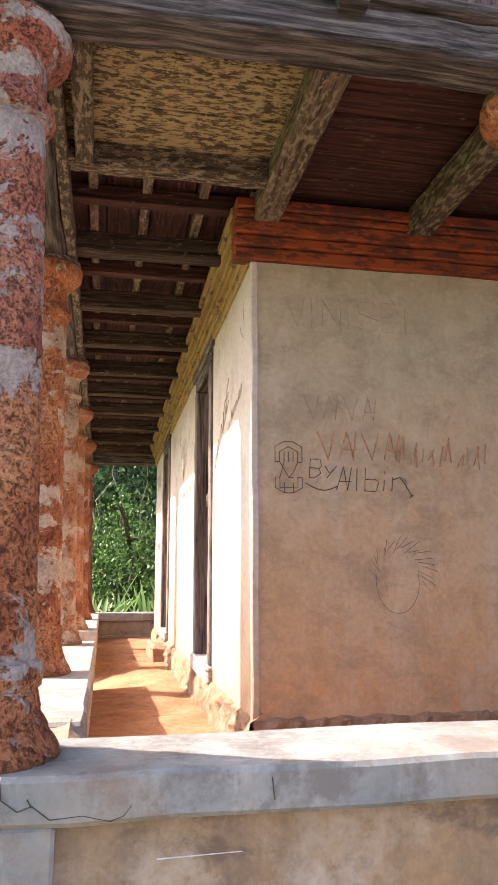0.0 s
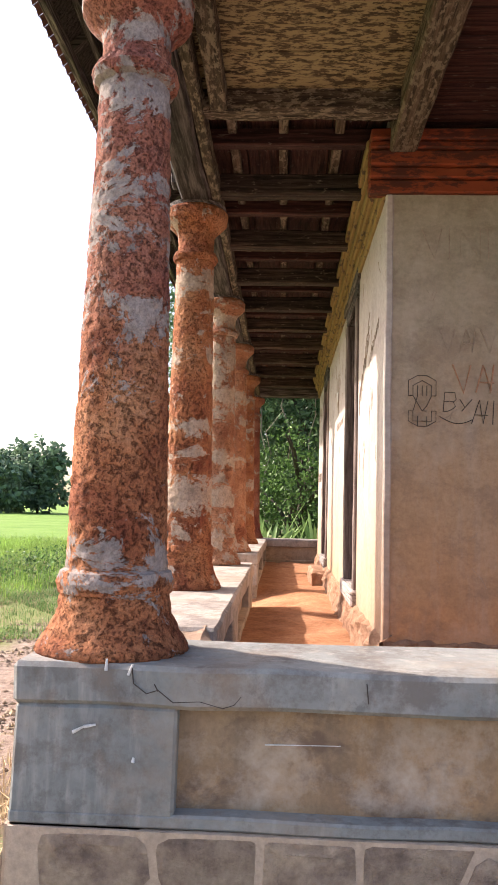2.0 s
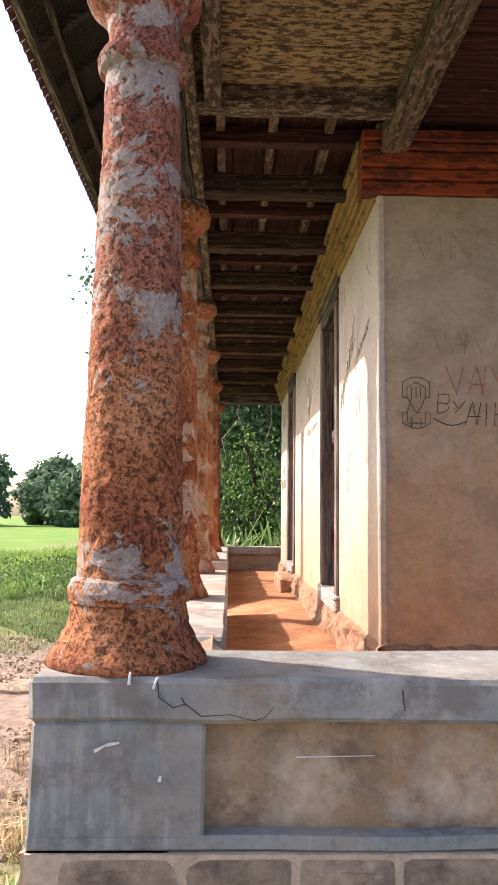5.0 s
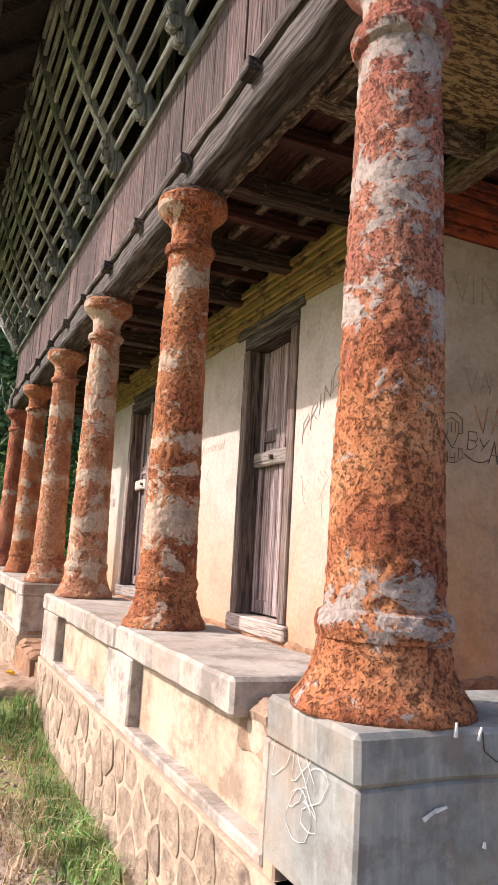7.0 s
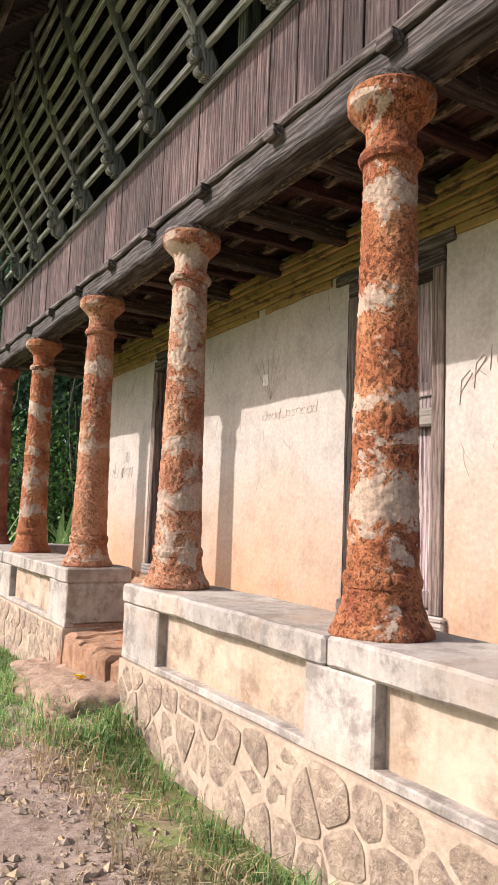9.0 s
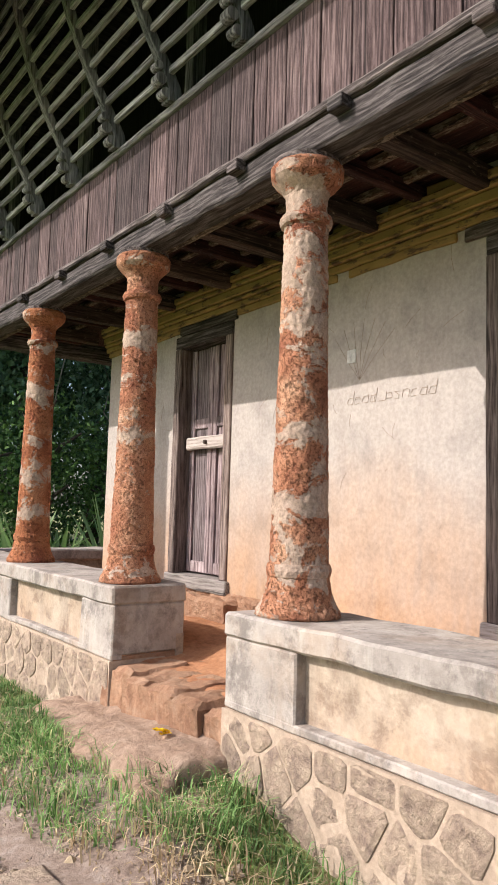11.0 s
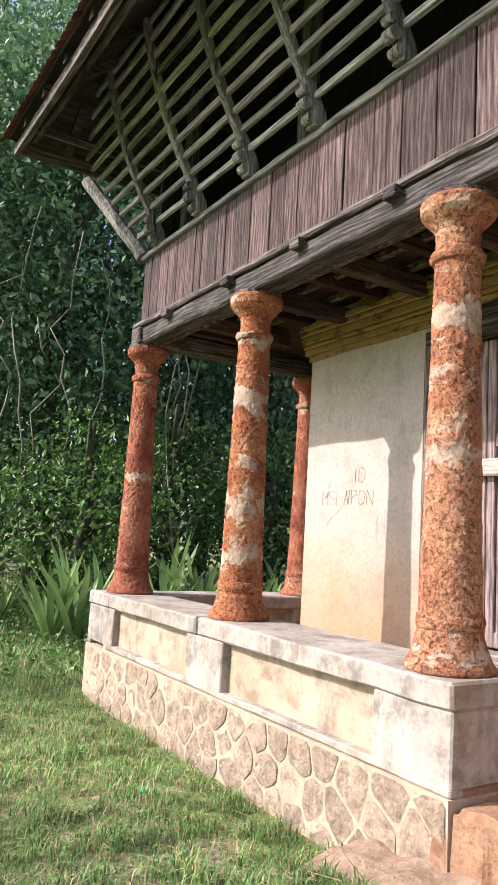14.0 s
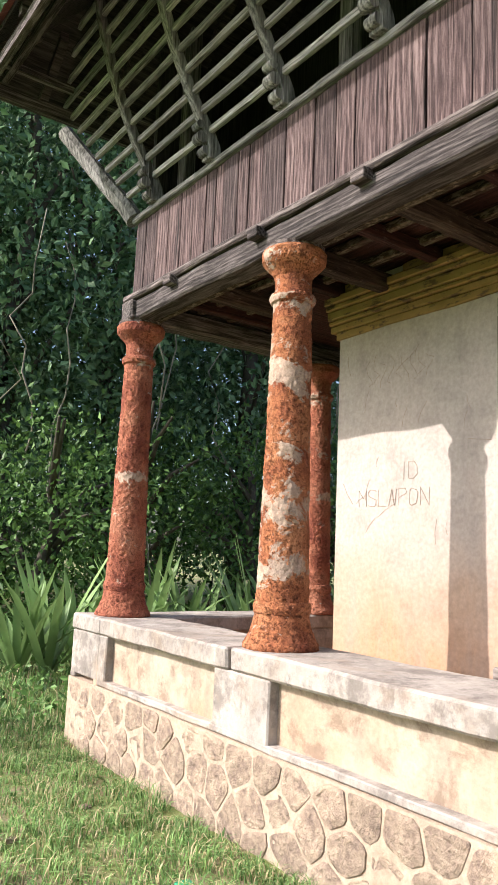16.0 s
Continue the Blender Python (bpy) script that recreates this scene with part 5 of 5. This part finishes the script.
def vines():
    rnd = random.Random(77)
    for k in range(26):
        x, y = rnd.uniform(-1.6, 6.0), rnd.uniform(13.6, 15.0)
        z1, z0 = rnd.uniform(4, 8), rnd.uniform(0.4, 2.5)
        pts = [(x + 0.12 * math.sin(i * 0.9 + k) + 0.03 * i * rnd.uniform(-1, 1), y + 0.1 * math.cos(i + k), z0 + (z1 - z0) * i / 9) for i in range(10)]
        bm = bmesh.new()
        tube(bm, pts, 0.014, 0.008, 5)
        tagged(obj("hanging_vine", bm, M_VINE, smooth=True), "thin dry vine hanging from the trees", "vine", "hanging vines")


vines()


def spear_plant(x, y, s, seed):
    rnd = random.Random(seed)
    p = tagged(new("spear_plant"), "clump of long pale green upright leaves", "plant", "spear-leaved plants behind the parapet")
    p.location = (x, y, height(x, y) - 0.02)
    for k in range(16):
        a = rnd.uniform(0, 6.28)
        tilt = rnd.uniform(0.15, 0.7)
        L, w = s * rnd.uniform(0.6, 1.1), 0.035 * s + 0.01
        bm = bmesh.new()
        prev = None
        for i in range(7):
            u = i / 6
            out = L * (u * math.sin(tilt) + 0.25 * u * u * tilt)
            zz = L * (u * math.cos(tilt) - 0.2 * u ** 3 * tilt)
            ww_ = w * (1 - u) ** 0.5 * (0.6 + 0.8 * u) if u < 1 else 0.001
            c, sn = math.cos(a), math.sin(a)
            q = [bm.verts.new((out * c - e * ww_ * sn, out * sn + e * ww_ * c, zz + abs(e) * 0.015)) for e in (-1, 0, 1)]
            if prev:
                bm.faces.new((prev[0], prev[1], q[1], q[0]))
                bm.faces.new((prev[1], prev[2], q[2], q[1]))
            prev = q
        part("leaf", bm, M_SPEAR, p, smooth=True)


for k in range(12):
    spear_plant(-0.3 + 0.33 * k + 0.1 * math.sin(k * 5), 12.4 + 0.5 * math.sin(k * 3.3), 1.2 + 0.15 * math.sin(k * 2), 60 + k)
for k in range(4):
    spear_plant(-1.9 + 0.45 * k, 13.4 + 0.3 * math.sin(k * 3), 0.7, 80 + k)


def grass(name, n, x0, x1, y0, y1, h, seed, label, keep, mat=M_GRASS):
    g = np.random.default_rng(seed)
    pts = []
    xs, ys = g.uniform(x0, x1, n), g.uniform(y0, y1, n)
    for x, y in zip(xs, ys):
        d = keep(x, y)
        if d > 0 and g.random() < d:
            pts.append((x, y, height(x, y) - 0.01))
    c = np.array(pts)
    m = len(c)
    a = g.uniform(0, 6.283, m)
    tuft = np.array([noise.noise(Vector((p[0] * 5.5, p[1] * 5.5, 3))) for p in pts])
    L = h * g.uniform(0.35, 1.25, m) * np.clip(0.85 + 1.1 * tuft, 0.35, 1.8)
    lean = g.uniform(0.2, 1.35, m)
    dx, dy = np.cos(a), np.sin(a)
    w = g.uniform(0.0012, 0.0034, m) * (1 + h * 3)
    o = np.stack([dx, dy, np.zeros(m)], 1)
    s = np.stack([-dy, dx, np.zeros(m)], 1) * w[:, None]
    z = np.array([[0, 0, 1.0]])
    mid = c + o * (L * lean * 0.3)[:, None] + z * (L * 0.6)[:, None]
    tip = c + o * (L * lean)[:, None] + z * (L * (1 - 0.35 * lean))[:, None]
    v = np.stack([c - s, c + s, mid + s * 0.8, mid - s * 0.8, tip], 1).reshape(-1, 3)
    i = np.arange(m) * 5
    faces = np.stack([i, i + 1, i + 2, i + 3], 1).tolist() + np.stack([i + 3, i + 2, i + 4], 1).tolist()
    tagged(arrays(name, v.tolist(), faces, mat), label, "grass", kind="stuff")


def patchy(x, y):
    return noise.noise(Vector((x * 1.3, y * 1.3, 7)))


def keep_strip(x, y):
    if x > -0.57 or (-0.88 < x and 5.7 < y < 7.2):
        return 0
    edge = -0.84 - 0.06 * math.sin(y * 2.3) - 0.45 * max(0.0, min(1.0, (y - 5.0) / 0.6))
    return max(0.0, min(1.0, (x - edge) / 0.15)) * (0.75 + 0.6 * patchy(x, y))


def keep_lawn(x, y):
    if (x > -0.57 and y < 10.8) or (x > -0.86 and y < 7.2):
        return 0
    e = 1.0 if x > -1.35 - 0.75 * max(0.0, y - 6.8) else 0.12
    return e * (0.8 + 0.7 * patchy(x, y)) if patchy(x * 0.8, y * 0.8 + 9) > -0.28 else 0.6


grass("grass_strip", 52000, -2.3, -0.55, 1.6, 7.2, 0.115, 1, "tangled green and straw-coloured grass along the plinth", keep_strip)
grass("dry_straw", 9000, -1.25, -0.6, 1.8, 6.6, 0.11, 21, "dead straw-coloured grass lying at the edge of the track", lambda x, y: max(0.0, 0.35 + patchy(x * 2, y * 2)) * (1.0 if abs(x + 0.9 + 0.06 * math.sin(y * 2.3) + 0.4 * max(0.0, min(1.0, (y - 5.0) / 0.6))) < 0.2 else 0.12), M_STRAW)
grass("lawn", 120000, -4.5, -0.55, 6.6, 11.5, 0.085, 2, "short uneven green grass", keep_lawn)
grass("far_lawn", 40000, -6, 4, 10.8, 15.5, 0.2, 3, "lush green undergrowth before the trees", lambda x, y: 0.9)
g = np.random.default_rng(8)
cl = [(x, y, height(x, y) + 0.05 + 0.12 * abs(patchy(x, y))) for x, y in zip(g.uniform(-5, 1.5, 900), g.uniform(10.9, 16.5, 900))]
tagged(leaf_cloud("ground_creeper", cl, 16, 0.1, 0.06, M_LEAFB, None, 9, 0.0), "leafy green creeper covering the ground", "creeper", kind="stuff")
grass("field_grass", 50000, -11, -2.6, 6, 24, 0.28, 5, "bright green field of tall grass", lambda x, y: 1.0 if x < -2.7 - 0.12 * max(0, 14 - y) else 0.0, M_FIELD)

# distant trees over the field
for k in range(24):
    x = -82 + 2.8 * k + 1.5 * math.sin(k * 2.3)
    y = 92 + 9 * math.sin(k * 1.3)
    h = 5.5 + 3.5 * abs(math.sin(k * 1.9))
    t = tree(x, y, h, 2.6 + abs(math.sin(k * 2.7)), 300 + k, 0.8, 230, 9, 0.0, M_HAZYLEAF, "distant round-crowned tree beyond the field")
    t["group"] = "distant trees"
bm = boxes((-1.0, -0.93, 8.4, 8.46, 0.245, 0.27), bevel=0.006)
tagged(obj("green_scrap", bm, M_GREENLEAF), "small bright green scrap lying in the grass", "litter")

# ---- plinth stones ----
rubble("plinth_west_a", "y", YS - 0.0, 5.70, XW - 0.006, -1, GROUND - 0.03, 0.662, "rubble stone plinth with pale mortar under the bench wall", 11)
rubble("plinth_west_b", "y", 6.81, YN, XW - 0.006, -1, GROUND - 0.03, 0.662, "rubble stone plinth with pale mortar beside the steps", 12)
rubble("plinth_south", "x", XW, 3.0, YS - 0.006, -1, GROUND - 0.03, 0.662, "rubble stone plinth under the south bench wall", 13, 0.24)
tagged(obj("plinth_fill", boxes((-0.2, XE + 0.5, 2.1, 10.4, 0.1, 0.6), bevel=0.0), M_MORTAR), "earth-filled core of the plinth", "plinth", kind="structure")
for k, (a, c) in enumerate(((5.62, 5.696), (6.814, 6.89))):
    tagged(obj("plinth_return", boxes((XW + 0.01, XI - 0.003, a, c, 0.3, 0.688), bevel=0.006), M_LATBARE), "rough end of the bench plinth at the entrance", "plinth", kind="structure")
# loose stones and litter on the track
rnd = random.Random(31)
for k in range(34):
    x, y, s = rnd.uniform(-2.0, -0.9), rnd.uniform(2.4, 9.5), rnd.uniform(0.012, 0.035)
    bm = bmesh.new()
    bmesh.ops.create_icosphere(bm, subdivisions=1, radius=s)
    for v in bm.verts:
        v.co = Vector((v.co.x * 1.3, v.co.y, v.co.z * 0.6)) * (1 + 0.3 * noise.noise(v.co * 60 + Vector((k, 0, 0))))
        v.co += Vector((x, y, height(x, y) + 0.2 * s))
    tagged(obj("pebble", bm, M_STONE), "small grey pebble lying on the track", "pebble", "pebbles on the track")


def gravel():
    """Uncounted small clods and chips strewn over the trodden track."""
    g = np.random.default_rng(55)
    n = 9000
    x, y = g.uniform(-2.6, -0.78, n), g.uniform(1.9, 7.6, n)
    keep = np.array([noise.noise(Vector((a * 1.6, b * 1.6, 12))) > -0.12 for a, b in zip(x, y)])
    x, y = x[keep], y[keep]
    n = len(x)
    z = np.array([height(a, b) for a, b in zip(x, y)])
    r = g.gamma(2.2, 0.0042, n).clip(0.003, 0.024)
    octa = np.array([(1, 0, 0), (0, 1, 0), (-1, 0, 0), (0, -1, 0), (0, 0, 0.75), (0, 0, -0.6)], float)
    v = octa[None] * r[:, None, None] * g.uniform(0.55, 1.35, (n, 6, 1))
    a = g.uniform(0, 6.283, n)
    c, sn = np.cos(a)[:, None], np.sin(a)[:, None]
    v = np.stack([v[..., 0] * c * 1.3 - v[..., 1] * sn, v[..., 0] * sn * 1.3 + v[..., 1] * c, v[..., 2]], -1)
    v += np.stack([x, y, z + 0.15 * r], 1)[:, None]
    tri = np.array([(0, 1, 4), (1, 2, 4), (2, 3, 4), (3, 0, 4), (1, 0, 5), (2, 1, 5), (3, 2, 5), (0, 3, 5)])
    f = (np.arange(n)[:, None, None] * 6 + tri[None]).reshape(-1, 3)
    tagged(arrays("gravel", v.reshape(-1, 3).tolist(), f.tolist(), M_GRAVEL), "brown-grey clods and gravel on the trodden track", "gravel", kind="stuff")


gravel()
